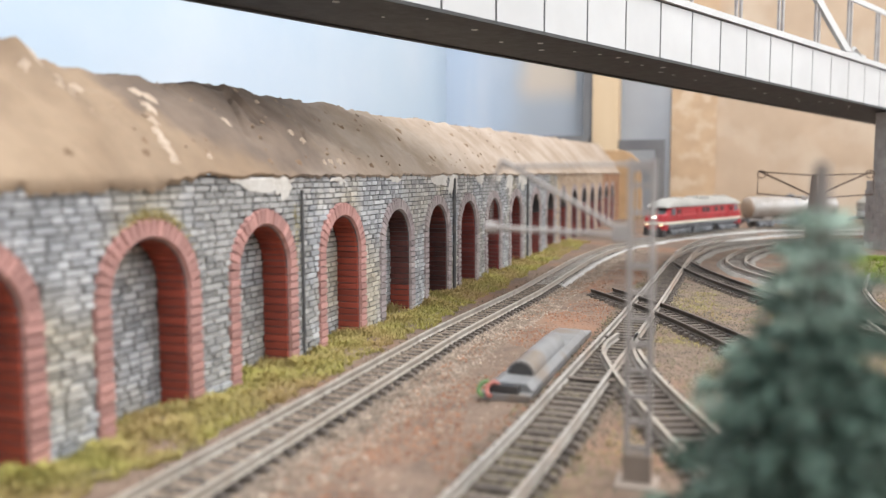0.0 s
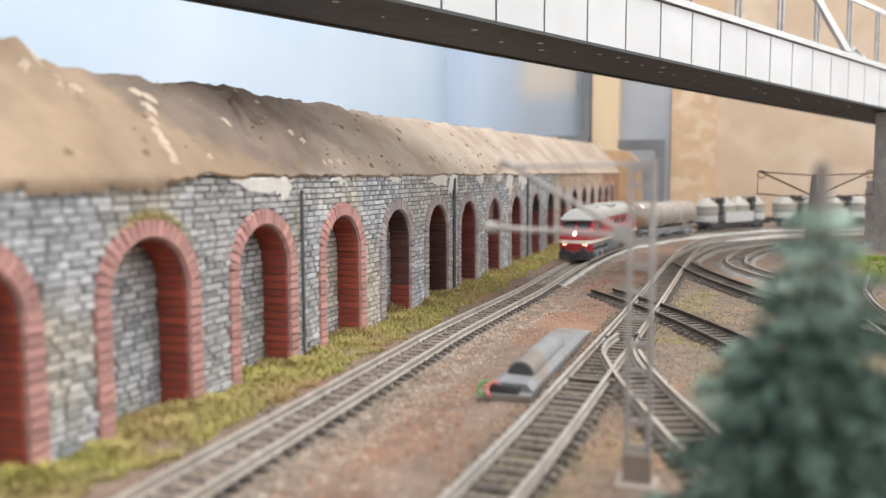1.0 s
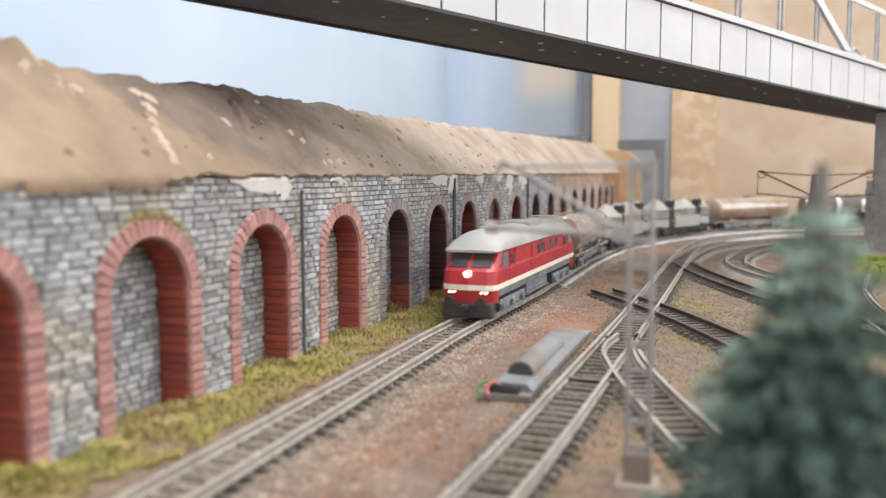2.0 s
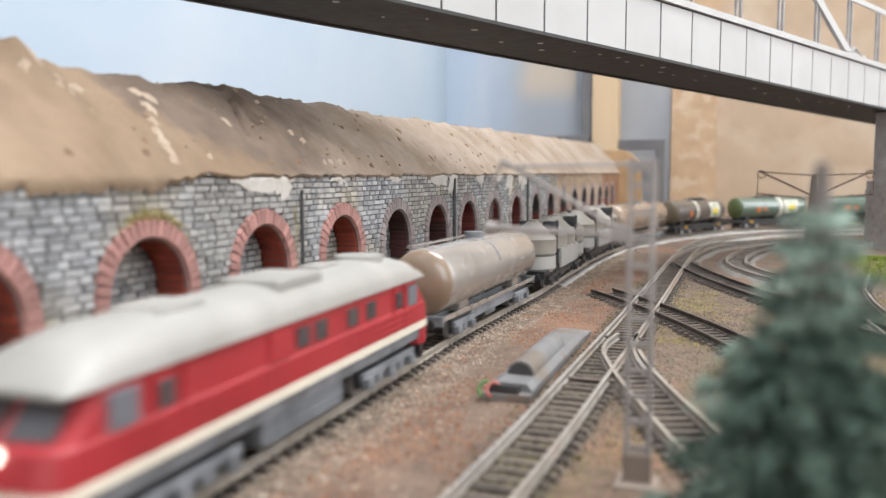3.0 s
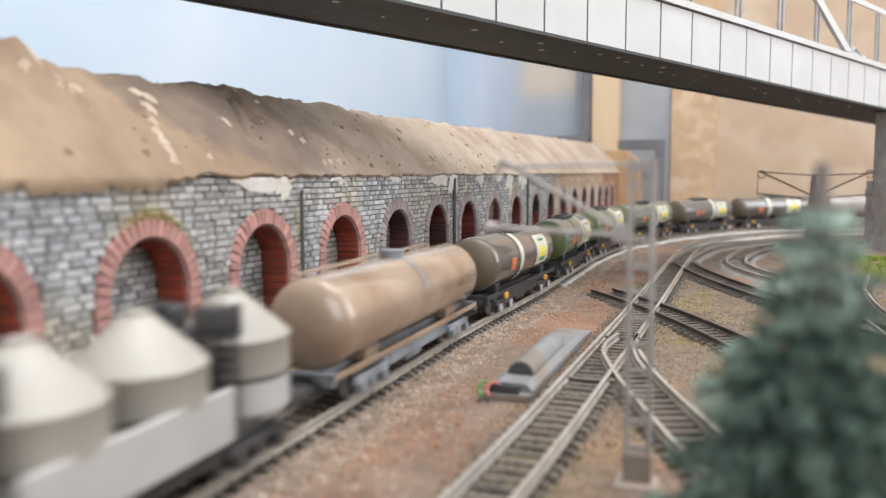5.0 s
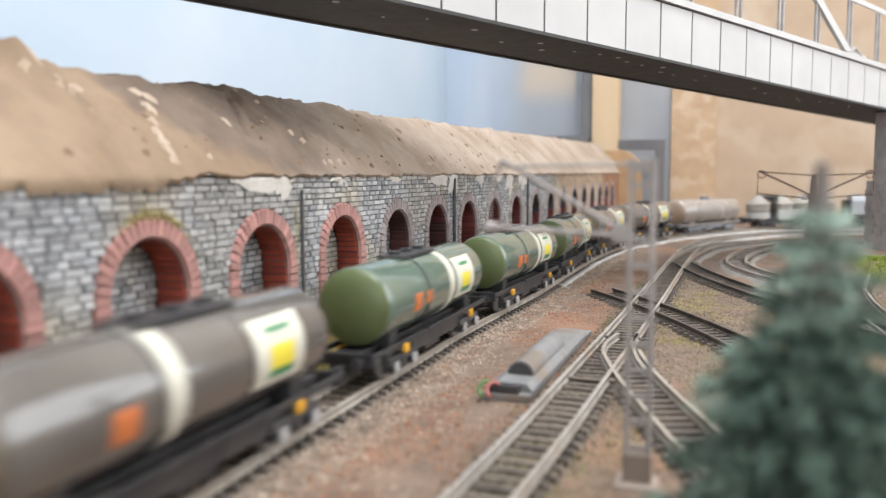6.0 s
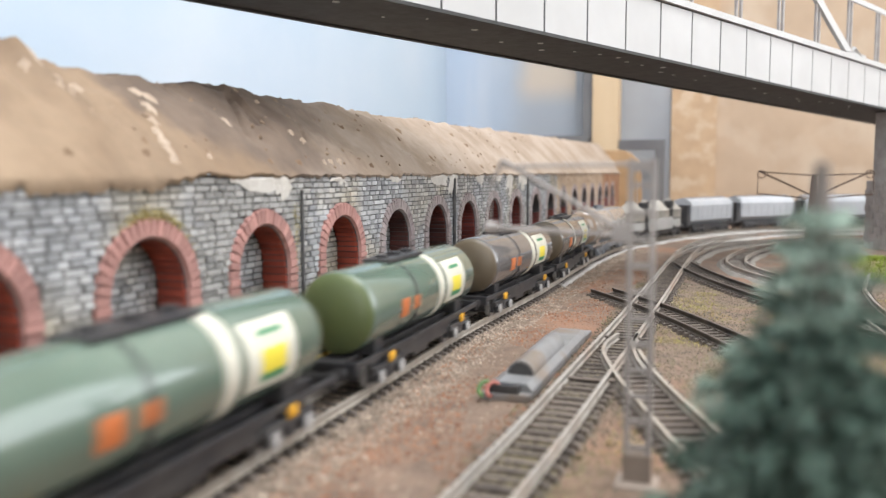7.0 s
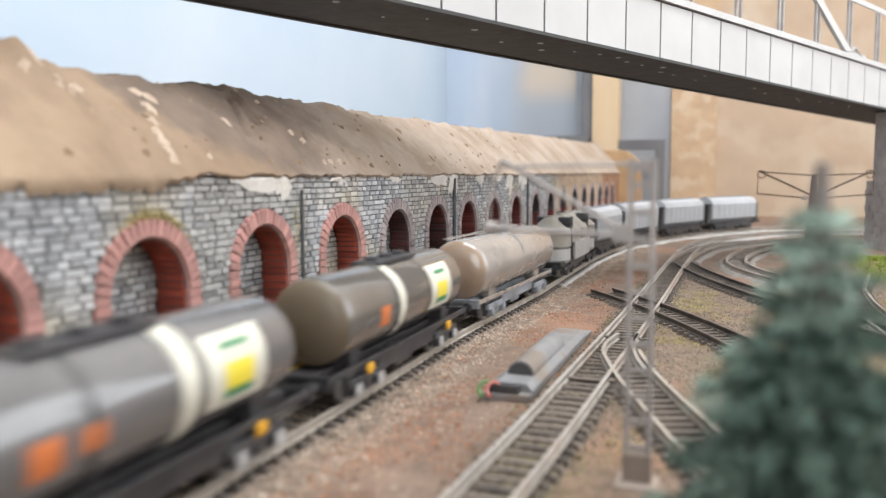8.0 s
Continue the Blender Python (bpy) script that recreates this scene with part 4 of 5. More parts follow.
def bridge():
    u = BRD.normalized()
    side = Vector((-u.y, u.x, 0)).normalized()
    up = Vector((0, 0, 1))
    W = 57.0
    t = thing("girder_bridge", 0, 0, 0, label="white plate-girder model bridge with dark deck underside", category="bridge")

    def P(n, w, z):
        return BR0 + BRD * n + side * w + up * z

    def slab(n0, n1, w0, w1, z0, z1):
        bm = bmesh.new()
        vs = [bm.verts.new(P(n, w, z)) for z in (z0, z1) for n, w in ((n0, w0), (n1, w0), (n1, w1), (n0, w1))]
        for f in ((3, 2, 1, 0), (4, 5, 6, 7), (0, 1, 5, 4), (1, 2, 6, 5), (2, 3, 7, 6), (3, 0, 4, 7)):
            bm.faces.new([vs[i] for i in f])
        bmesh.ops.recalc_face_normals(bm, faces=bm.faces)
        return bm

    N0, N1 = -13, 20
    part("deck", slab(N0, N1, 1.6, W - 1.6, 0.0, 4.0), M_BRIDGE_DARK, t, "dark grey deck underside with pale dots")
    for k, w in enumerate((0.0, W)):
        s = 1 if k == 0 else -1
        a, b = sorted((w, w + s * 1.5))
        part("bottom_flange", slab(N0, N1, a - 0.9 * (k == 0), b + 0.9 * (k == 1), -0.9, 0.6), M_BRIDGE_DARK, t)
        part("top_flange", slab(N0, N1, a - 1.6 * (k == 0), b + 1.6 * (k == 1), 30.9, 34.6), M_BRIDGE, t)
        # Dark strip stands in for the shadow under the flange.
        part("flange_shadow_line", slab(N0, N1, a + 0.3, b - 0.3, 29.95, 30.85), M_BRIDGE_DARK, t, "dark strip painting the shadow gap under the flange")
        for n in range(N0, N1):
            part("girder_panel", slab(n + 0.02, n + 0.98, a, b, 0.65, 29.9), M_BRIDGE, t)
        for n in range(N0, N1 + 1):
            part("stiffener", slab(n - 0.019, n + 0.019, a + 0.4, b - 0.4, 0.7, 29.9), M_BRIDGE_DARK, t, "dark seam between girder panels")
        if k == 0:
            # open truss over the near girder
            for j in range(-3, 5):
                n = 12.0 - 1.77 * j
                for d in (-0.09, 0.09):
                    part("truss_post", slab(n + d - 0.03, n + d + 0.03, a, b, 34.6, 74), M_MAST, t, "thin grey truss post")
            for n in (12.0, 18.2):
                part("truss_foot", slab(n - 0.2, n + 1.0, a - 0.3, b + 0.3, 34.6, 37), M_BRIDGE, t)
                bm = bmesh.new()
                quad = ((n - 0.32, 36), (n + 0.12, 36), (n - 2.3, 76), (n - 2.74, 76))
                add_loft(bm, [[P(m, w - 1.0, z) for m, z in quad], [P(m, w + 1.8, z) for m, z in quad]])
                bmesh.ops.recalc_face_normals(bm, faces=bm.faces)
                part("truss_diagonal", bm, M_BRIDGE, t, "white diagonal truss member")
                bm = bmesh.new()
                add_tube(bm, P(n + 0.3, w + 0.7, 40), P(n + 0.9, w + 0.7, 33), 2.0, 4)
                part("truss_knee", bm, M_BRIDGE, t)
        if k == 0:
            part("top_chord", slab(N0, N1, a, b, 74, 78), M_BRIDGE, t)
    rnd = random.Random(5)
    for n in np.arange(-5.5, 14, 0.47):
        if rnd.random() < 0.75:
            q = P(n, rnd.uniform(14, 30), -0.15)
            r = rnd.uniform(0.8, 1.9)
            bm = bmesh.new()
            add_tube(bm, q + up * 0.3, q, r, 8, r * 0.8)
            part("deck_dot", bm, M_BRIDGE, t, "pale dot under the deck")
    # stone pier and far abutment
    base = P(13.9, 0, 0)
    px, py = base.x + 34, base.y + 24
    ptop = base.z - 1.2
    pier = thing("bridge_pier", px, py, GROUND_Z - 1, 28.6, "brown stone bridge pier with white plaster flecks", "pier")
    part("footing", box(-16, 16, -38, 38, -3, 60, 0.8), M_STONEPIER, pier)
    part("shaft", box(-13, 13, -34, 34, 60, ptop - GROUND_Z + 0.6, 0.8), M_MAST, pier)
    rr = random.Random(3)
    for row in range(9):
        for k in range(7):
            zz = 2 + row * 6.3
            yy = -37 + k * 10.6 + (5 if row % 2 else 0)
            part("pier_stone", box(-16.8, -15.6, yy, min(yy + 9.8, 38), zz, zz + 5.7, 0.0, 0.04), M_STONEPIER, pier)
    for k in range(5):
        part("plaster_fleck", box(-17.6, -15.8, -36 + k * 3, -32 + k * 3 + rr.random() * 3, 4 + k * 7, 9 + k * 8, 0.5), M_WHITE_PLASTER, pier, "fleck of white plaster")
    e = P(-12.5, W / 2, 0)
    ab = part("bridge_abutment", box(e.x - 20, e.x + 20, e.y - 30, e.y + 30, -9, e.z - 1.2, 1), M_STONEPIER)
    tagged(ab, "plain brown stone abutment under the bridge end", "abutment", kind="structure")


bridge()


# ---- catenary masts ----


def mast_near():
    t = thing("catenary_mast", 88, 174, GROUND_Z - 1.5, label="grey lattice catenary mast with cantilever on a concrete block", category="mast")
    part("foundation", box(-5.0, 5.0, -5.0, 5.0, -0.5, 2.4, 0.5, 0.10), M_MASTBASE, t, "buff concrete foundation")
    H = 71.0
    for x in (-2.3, 2.3):
        part("post", box(x - 0.55, x + 0.55, -0.9, 0.9, 2.3, H, 0.15), M_MAST, t)
    for k in range(11):
        z = 9 + k * 5.6
        part("lattice_bar", box(-1.9, 1.9, -0.45, 0.45, z, z + 1.1), M_MAST, t)
    part("gusset", box(-2.2, 2.2, -0.6, 0.6, 68.3, 70.8, 0.2), M_MAST, t)
    part("sleeve", box(-3.0, 3.0, -1.3, 1.3, 2.3, 8.4, 0.2), M_MASTBASE, t)
    part("bracket", box(-6.0, -2.2, -0.7, 0.7, 53.5, 57.5, 0.4), M_MAST, t)
    bm = bmesh.new()
    add_tube(bm, (-2.2, 0, 55), (-30, 0, 71.0), 0.55, 8)
    part("diagonal_tube", bm, M_MAST, t)
    bm = bmesh.new()
    add_tube(bm, (-2.2, 0, 70), (-30, 0, 69.6), 0.4, 8)
    part("top_tube", bm, M_MAST, t)
    bm = bmesh.new()
    add_tube(bm, (-2.2, 0, 55), (-33, 0, 56.3), 0.6, 8)
    part("registration_tube", bm, M_MAST, t)
    bm = bmesh.new()
    add_tube(bm, (-30, 0, 71), (-32.5, 0, 65.5), 0.4, 8)
    add_tube(bm, (-32.5, 0, 65.5), (-33, 0, 56.3), 0.25, 8)
    part("dropper", bm, M_MAST, t)
    part("insulator", tube((-31, 0, 56.3), (-33.6, 0, 56.3), 1.3, 10), M_MAST, t)


mast_near()


def mast_far():
    t = thing("twin_catenary_mast", 172, 705, GROUND_Z - 1, label="dark rusty catenary mast with two cantilever arms", category="mast")
    part("pole", box(-6.5, 6.5, -1.5, 1.5, 0, 66, 0.4, 0.72), M_RUSTMAST, t)
    for sg in (-1, 1):
        part("top_rod", tube((0, 0, 65), (sg * 41, 0, 68 - 1.5 * (sg > 0)), 0.5), M_RUSTMAST, t)
        part("diagonal_rod", tube((sg * 3, 0, 50), (sg * 40, 0, 68), 0.7), M_RUSTMAST, t)
        part("lower_rod", tube((sg * 2, 0, 47), (sg * 42, 0, 50.5), 0.5), M_RUSTMAST, t)
        part("hanger", tube((sg * 41.5, 0, 68), (sg * 42, 0, 50.5), 0.3), M_RUSTMAST, t)
        bm = bmesh.new()
        for i in range(14):
            a, b = 2 * math.pi * i / 14, 2 * math.pi * (i + 1) / 14
            add_tube(bm, (sg * 39 + 3 * math.cos(a), 0, 66 + 3 * math.sin(a)), (sg * 39 + 3 * math.cos(b), 0, 66 + 3 * math.sin(b)), 0.5, 6)
        part("ring_insulator", bm, M_RUSTMAST, t)
        part("clamp", tube((sg * 5, 0, 47.2), (sg * 9, 0, 47.8), 1.6), M_MAST, t)


mast_far()


# ---- spruce ----


def spruce():
    t = thing("spruce_tree", 116.5, 122, GROUND_Z - 1, label="dark blue-green model spruce with flocked drooping branches", category="tree")
    part("trunk", tube((0, 0, 0), (0, 0, 69.0), 6.0, 12, 0.9), M_BARK, t, "brown tapering trunk", smooth=True)
    rnd = random.Random(12)
    verts, faces = [], []
    tips = bmesh.new()
    for k in range(15):
        z = 7 + 54.5 * (k / 14) ** 0.95
        reach = 0.53 * (66.5 - z)
        n = int(7 + reach * 0.42)
        for i in range(n):
            a = 2 * math.pi * (i + rnd.uniform(-0.3, 0.3)) / n + k
            rr = reach * rnd.uniform(0.72, 1.12)
            droop = rr * rnd.uniform(0.18, 0.42)
            d = Vector((math.cos(a), math.sin(a), 0))
            p0, p1 = Vector((0, 0, z)), Vector((0, 0, z)) + d * rr - Vector((0, 0, droop))
            add_tube(tips, p0, p1, 0.35, 4, 0.12)
            for _ in range(int(20 + rr * 9)):
                f = rnd.uniform(0.12, 1.0) ** 0.8
                c = p0.lerp(p1, f) + Vector((rnd.gauss(0, 0.9), rnd.gauss(0, 0.9), rnd.gauss(0, 0.55)))
                dirn = (d * rnd.uniform(0.2, 1) + Vector((rnd.uniform(-1, 1), rnd.uniform(-1, 1), rnd.uniform(-0.9, 0.5)))).normalized()
                wid = dirn.cross(Vector((rnd.uniform(-1, 1), rnd.uniform(-1, 1), rnd.uniform(-1, 1)))).normalized() * 0.32
                ln = rnd.uniform(1.4, 3.0)
                o = len(verts)
                verts += [(c - wid) * MM, (c + wid) * MM, (c + dirn * ln) * MM]
                faces.append((o, o + 1, o + 2))
    me = bpy.data.meshes.new("mesh")
    me.from_pydata(verts, [], faces)
    me.materials.append(M_NEEDLE)
    crown = new("crown", me)
    crown.parent = t
    part("branch_frame", tips, M_BARK, t)


spruce()


# ---- turnout motor ----


def turnout_motor():
    t = thing("turnout_motor", 46, 233, GROUND_Z, -1.0, "grey metal turnout motor with a half-round cover", "turnout motor")
    part("base_plate", box(-8, 6.6, -6, 100, 0.1, 2.2, 0.3), M_TIN, t, "grey base plate")
    outline = [(-8, 2.2), (6.5, 2.2), (6.4, 2.8), (4.6, 4.6), (-4.2, 4.8), (-7.6, 3.2)]
    part("housing", prism(outline, -2, 88), M_TIN, t)
    cyl = [(4.4 * math.cos(math.pi * i / 14), 4.4 + 4.5 * math.sin(math.pi * i / 14)) for i in range(15)]
    part("half_round_cover", prism(cyl, 9, 56), M_TIN, t, smooth=True)
    # Black plate on the solid cover stands in for its shaded mouth.
    inner = [(3.7 * math.cos(math.pi * i / 14), 4.5 + 3.8 * math.sin(math.pi * i / 14)) for i in range(15)]
    part("cover_mouth", prism(inner, 8.7, 9.4), M_BLACK, t, "black plate painting the shade in the cover's open end")
    part("terminal_block", box(-6, 3, -5.5, -1.5, 2.2, 4.8, 0.4), M_BLACK, t)
    for k, m in enumerate((M_WIRE_R, M_WIRE_G)):
        bm = bmesh.new()
        pr = None
        for i in range(13):
            a = math.pi * 1.5 * i / 12
            q = Vector((-4.5 - k * 2.5 + 1.6 * math.cos(a), -4 - i * 0.35, 3.4 + 2.4 * math.sin(a) * (1 - i / 30)))
            if pr:
                add_tube(bm, pr, q, 0.65, 6)
            pr = q
        part("wire", bm, m, t, "red wire end" if k == 0 else "green wire end")


turnout_motor()


# ---- rolling stock: local y runs back along the train, z = 0 on the rail head ----


def plan_ring(hw, y0, y1, z, r=4.0, bow=1.2):
    """Body outline seen from above: rounded corners and bowed ends."""
    return [(-hw, y0 + r, z), (-hw + r * 0.3, y0 + r * 0.3 + bow * 0.6, z), (-hw + r, y0 + bow * 0.5, z), (0, y0, z), (hw - r, y0 + bow * 0.5, z), (hw - r * 0.3, y0 + r * 0.3 + bow * 0.6, z), (hw, y0 + r, z),
            (hw, y1 - r, z), (hw - r * 0.3, y1 - r * 0.3 - bow * 0.6, z), (hw - r, y1 - bow * 0.5, z), (0, y1, z), (-hw + r, y1 - bow * 0.5, z), (-hw + r * 0.3, y1 - r * 0.3 - bow * 0.6, z), (-hw, y1 - r, z)]


def slab4(c, thick):
    """A thin plate over four corners."""
    c = [Vector(p) for p in c]
    n = (c[1] - c[0]).cross(c[3] - c[0]).normalized() * thick
    bm = bmesh.new()
    lo, hi = [bm.verts.new(p - n) for p in c], [bm.verts.new(p + n) for p in c]
    bm.faces.new(lo[::-1])
    bm.faces.new(hi)
    for i in range(4):
        bm.faces.new((lo[i], lo[(i + 1) % 4], hi[(i + 1) % 4], hi[i]))
    return bm


def wheelset(parent, y, r=4.0, amber=False):
    bm = bmesh.new()
    add_tube(bm, (-7.2, 0, 0), (-5.4, 0, 0), r, 16)
    add_tube(bm, (7.2, 0, 0), (5.4, 0, 0), r, 16)
    add_tube(bm, (-9, 0, 0), (9, 0, 0), 0.8, 8)
    part("wheelset", bm, M_WHEEL, parent, at=pose(0, y * MM, r * MM), smooth=True)


def bogie(parent, yc, axles, r, frame_mat, hw=9.6, amber=False):
    b = part("bogie", box(-8.8, 8.8, yc + axles[0] - 2.5, yc + axles[-1] + 2.5, r - 2.0, r + 4.2, 0.6), M_BLACK, parent)
    L = axles[-1] - axles[0]
    for sg in (-1, 1):
        bm = bmesh.new()
        y0, y1 = yc + axles[0] - 3.6, yc + axles[-1] + 3.6
        a, c = sorted((sg * hw, sg * (hw - 1.6)))
        add_box(bm, a, c, y0, y1, r + 0.8, r + 3.0, 0.35)
        for ax in axles:
            add_box(bm, a - 0.5 * (sg < 0), c + 0.5 * (sg > 0), yc + ax - 1.7, yc + ax + 1.7, r - 1.9, r + 1.7, 0.4)
        for k in range(len(axles) - 1):
            m = yc + (axles[k] + axles[k + 1]) / 2
            add_box(bm, a - 0.3, c + 0.3, m - 2.2, m + 2.2, r - 1.6, r + 2.2, 0.5)
        part("side_frame", bm, frame_mat, b)
        # Discs added over the axles; the bright ones stand for wheel glints.
        for ax in axles:
            x = sg * (hw + 0.45)
            part("axle_disc", tube((x, yc + ax, r - 0.2), (x + sg * 0.5, yc + ax, r - 0.2), 1.9, 14), M_DISC if amber else frame_mat, b, "bright disc standing in for the glinting wheel" if amber else "", smooth=True)
        if amber:
            x0, x1 = sorted((sg * hw, sg * (hw + 1.3)))
            part("spring_cover", box(x0, x1, yc - 1.8, yc + 1.8, r + 2.8, r + 5.8, 0.9), M_AMBER, b, "amber spring cover")
    for ax in axles:
        wheelset(b, yc + ax, r)
    return b


def buffers(parent, y, sg, z=8.6):
    for x in (-7.0, 7.0):
        bm = bmesh.new()
        add_tube(bm, (x, y, z), (x, y + sg * 4.2, z), 0.8, 8)
        add_tube(bm, (x, y + sg * 3.7, z), (x, y + sg * 4.5, z), 1.9, 12)
        part("buffer", bm, M_BLACK, parent)
    part("coupling", box(-1.5, 1.5, min(y, y + sg * 7.0), max(y, y + sg * 7.0), 5.0, 7.0, 0.3), M_BLACK, parent)


def locomotive():
    t = thing("diesel_locomotive", 0, 0, 0, label="red diesel locomotive with cream stripe, grey roof and lit headlamps", category="locomotive")
    a, b = -82.0, 82.0
    HW = 12.2
    for y0, y1 in ((a, a + 11), (b - 11, b)):
        part("nose_skirt", loft([plan_ring(HW - 0.2, y0 + 0.6, y1 - 0.6, 7.2), plan_ring(HW, y0, y1, 12.8)]), M_RED, t)
    part("sole", loft([plan_ring(HW - 0.9, a + 5, b - 5, 9.4), plan_ring(HW - 0.5, a + 5, b - 5, 12.75)]), M_BOGIE, t, "grey sole bar")
    part("stripe", loft([plan_ring(HW + 0.12, a - 0.15, b + 0.15, 12.8), plan_ring(HW + 0.12, a - 0.1, b + 0.1, 15.1)]), M_CREAM, t, "cream waist stripe")
    body = part("body", loft([plan_ring(HW, a, b, 15.1), plan_ring(HW, a + 1.2, b - 1.2, 20.8), plan_ring(HW - 0.3, a + 2.0, b - 2.0, 21.6), plan_ring(HW - 0.5, a + 9.5, b - 9.5, 29.2)]), M_RED, t)
    # roof
    rings = []
    n = 14
    for y, k, w in ((a + 4.5, 0.05, 0.93), (a + 7, 0.35, 0.99), (a + 13, 0.78, 1.0), (a + 22, 1.0, 1.0), (b - 22, 1.0, 1.0), (b - 13, 0.78, 1.0), (b - 7, 0.35, 0.99), (b - 4.5, 0.05, 0.93)):
        ring = [((HW + 0.3) * w * math.cos(math.pi * i / n), y, 28.9 + 8.2 * k * math.sin(math.pi * i / n) ** 0.8 + 0.4) for i in range(n + 1)]
        ring += [(-(HW - 1.0) * w, y, 28.6), ((HW - 1.0) * w, y, 28.6)]
        rings.append(ring)
    roof = part("roof", loft(rings), M_ROOF, t, "pale grey weathered roof", smooth=True)
    part("roof_hatch", box(-7.5, 8.5, -10, 12, 35.2, 38.4, 0.8), M_ROOF, roof)
    part("roof_fan", tube((0, 52, 36), (0, 52, 38.2), 7.5, 20), M_ROOF, roof, smooth=True)
    part("roof_vent", box(-6, 6, -48, -34, 35.8, 37.9, 0.6), M_ROOF, roof)
    part("exhaust", box(-3, 3, 20, 32, 36.2, 38.2, 0.5), M_ROOF, roof)
    for end, yy in (("front", a), ("rear", b)):
        s = 1 if end == "front" else -1
        for sg in (-1, 1):
            x0, x1 = sg * 0.9, sg * 9.4
            c = [(x0, yy + s * 2.6, 22.3), (x1, yy + s * 3.6, 22.3), (x1 * 0.96, yy + s * 8.9, 28.2), (x0, yy + s * 8.0, 28.2)]
            part("windscreen", slab4(c, 0.35), M_GLASSDARK, body, "dark windscreen pane")
        # cab side windows and doors
        for sg in (-1, 1):
            y1, y2 = sorted((yy + s * 12.5, yy + s * 20.0))
            a1, a2 = sorted((sg * (HW - 0.5), sg * (HW + 0.12)))
            part("cab_window", box(a1, a2, y1, y2, 21.4, 27.8, 0.4), M_CABGLASS, body, "grey-blue cab side window")
            y1, y2 = sorted((yy + s * 25.0, yy + s * 29.5))
            part("cab_door_window", box(a1, a2, y1, y2, 22.0, 26.8, 0.3), M_GLASSDARK, body)
            for k in (22.8, 31.5):
                y1, y2 = sorted((yy + s * k, yy + s * (k + 0.5)))
                part("door_seam", box(a1, a2 + 0.02, y1, y2, 14.8, 28.8), M_RED, body)
    for sg in (-1, 1):
        a1, a2 = sorted((sg * (HW - 0.6), sg * (HW + 0.1)))
        for y in (-8, 1, 19, 31):
            part("engine_window", box(a1, a2, y, y + 6.0, 22.5, 27.2, 0.3), M_GLASSDARK, body)
        for y0, y1 in ((-22, -11), (26, 66), (-46, -26), (-64, -52)):
            for z in (16.2, 18.0, 19.8):
                part("side_rib", box(a1, a2 + 0.14, y0, y1, z, z + 0.55), M_RED, body)
        part("grille", box(a1, a2 + 0.1, -20, -11, 21.5, 27.6, 0.2), M_RED, body)
    # lamps on the leading end
    part("top_headlamp", tube((0, a + 2.2, 19.8), (0, a - 0.3, 19.8), 1.45, 20), M_LAMP, t, "lit round headlamp")
    for x in (-8.2, 8.2):
        part("lower_headlamp", tube((x, a + 4, 11.7), (x, a + 0.6, 11.9), 0.62, 16), M_LAMP2, t, "lit warm lower lamp")
    for x in (-6.2, 6.2):
        part("marker_lamp", tube((x, a + 3, 11.7), (x, a + 0.1, 11.9), 0.5, 12), M_LAMP2, t, "small lit marker lamp")
    part("plough", box(-11.3, 11.3, a - 0.6, a + 5, 0.8, 7.4, 1.0), M_BLACK, t)
    part("rear_plough", box(-10, 10, b - 4, b - 1.5, 1.4, 7.2, 0.6), M_BLACK, t)
    part("underframe", box(-7, 7, a + 6, b - 6, 6.5, 8.6, 0.3), M_BLACK, t)
    tank = part("fuel_tank", box(-9.8, 9.8, -20, 20, 2.2, 8.4, 0.8), M_BOGIE, t, "grey ribbed fuel tank")
    for sg in (-1, 1):
        for z in (3.2, 4.9, 6.6):
            x0, x1 = sorted((sg * 9.7, sg * 10.3))
            part("tank_rib", box(x0, x1, -19, 19, z, z + 0.7), M_BOGIE, tank)
    for yc in (-50, 50):
        bogie(t, yc, (-16, 0, 16), 4.3, M_BOGIE, 11.2)
    buffers(t, a + 1, -1)
    buffers(t, b - 1, 1)
    part("buffer_beam", box(-10.5, 10.5, b - 1.5, b - 0.2, 6.5, 10.5, 0.3), M_BUFFER, t)
    return t


# dished end: (depth behind the crown, share of the radius)
DISH = [(0.0, 0.02), (0.35, 0.40), (0.9, 0.66), (1.7, 0.84), (2.3, 0.91), (3.0, 0.96), (4.0, 0.99), (5.2, 1.0)]


def tank_barrel(length, r, cz, n=40):
    h = length / 2
    rings = []
    for y, k in [(-h + d, k) for d, k in DISH] + [(h - d, k) for d, k in DISH[::-1]]:
        rings.append(ring_y(y, r * k, cz, n))
    return loft(rings)


def arc_plate(r, cz, y0, y1, a0, a1, thick=0.12, n=12):
    """A curved plate on the barrel; angles in degrees from the +x side upwards."""
    rings = []
    for y in (y0, y1):
        rings.append([((r + thick) * math.cos(radians(a0 + (a1 - a0) * i / n)), y, cz + (r + thick) * math.sin(radians(a0 + (a1 - a0) * i / n))) for i in range(n + 1)]
                     + [((r - 0.2) * math.cos(radians(a1 + (a0 - a1) * i / n)), y, cz + (r - 0.2) * math.sin(radians(a1 + (a0 - a1) * i / n))) for i in range(n + 1)])
    return loft(rings)


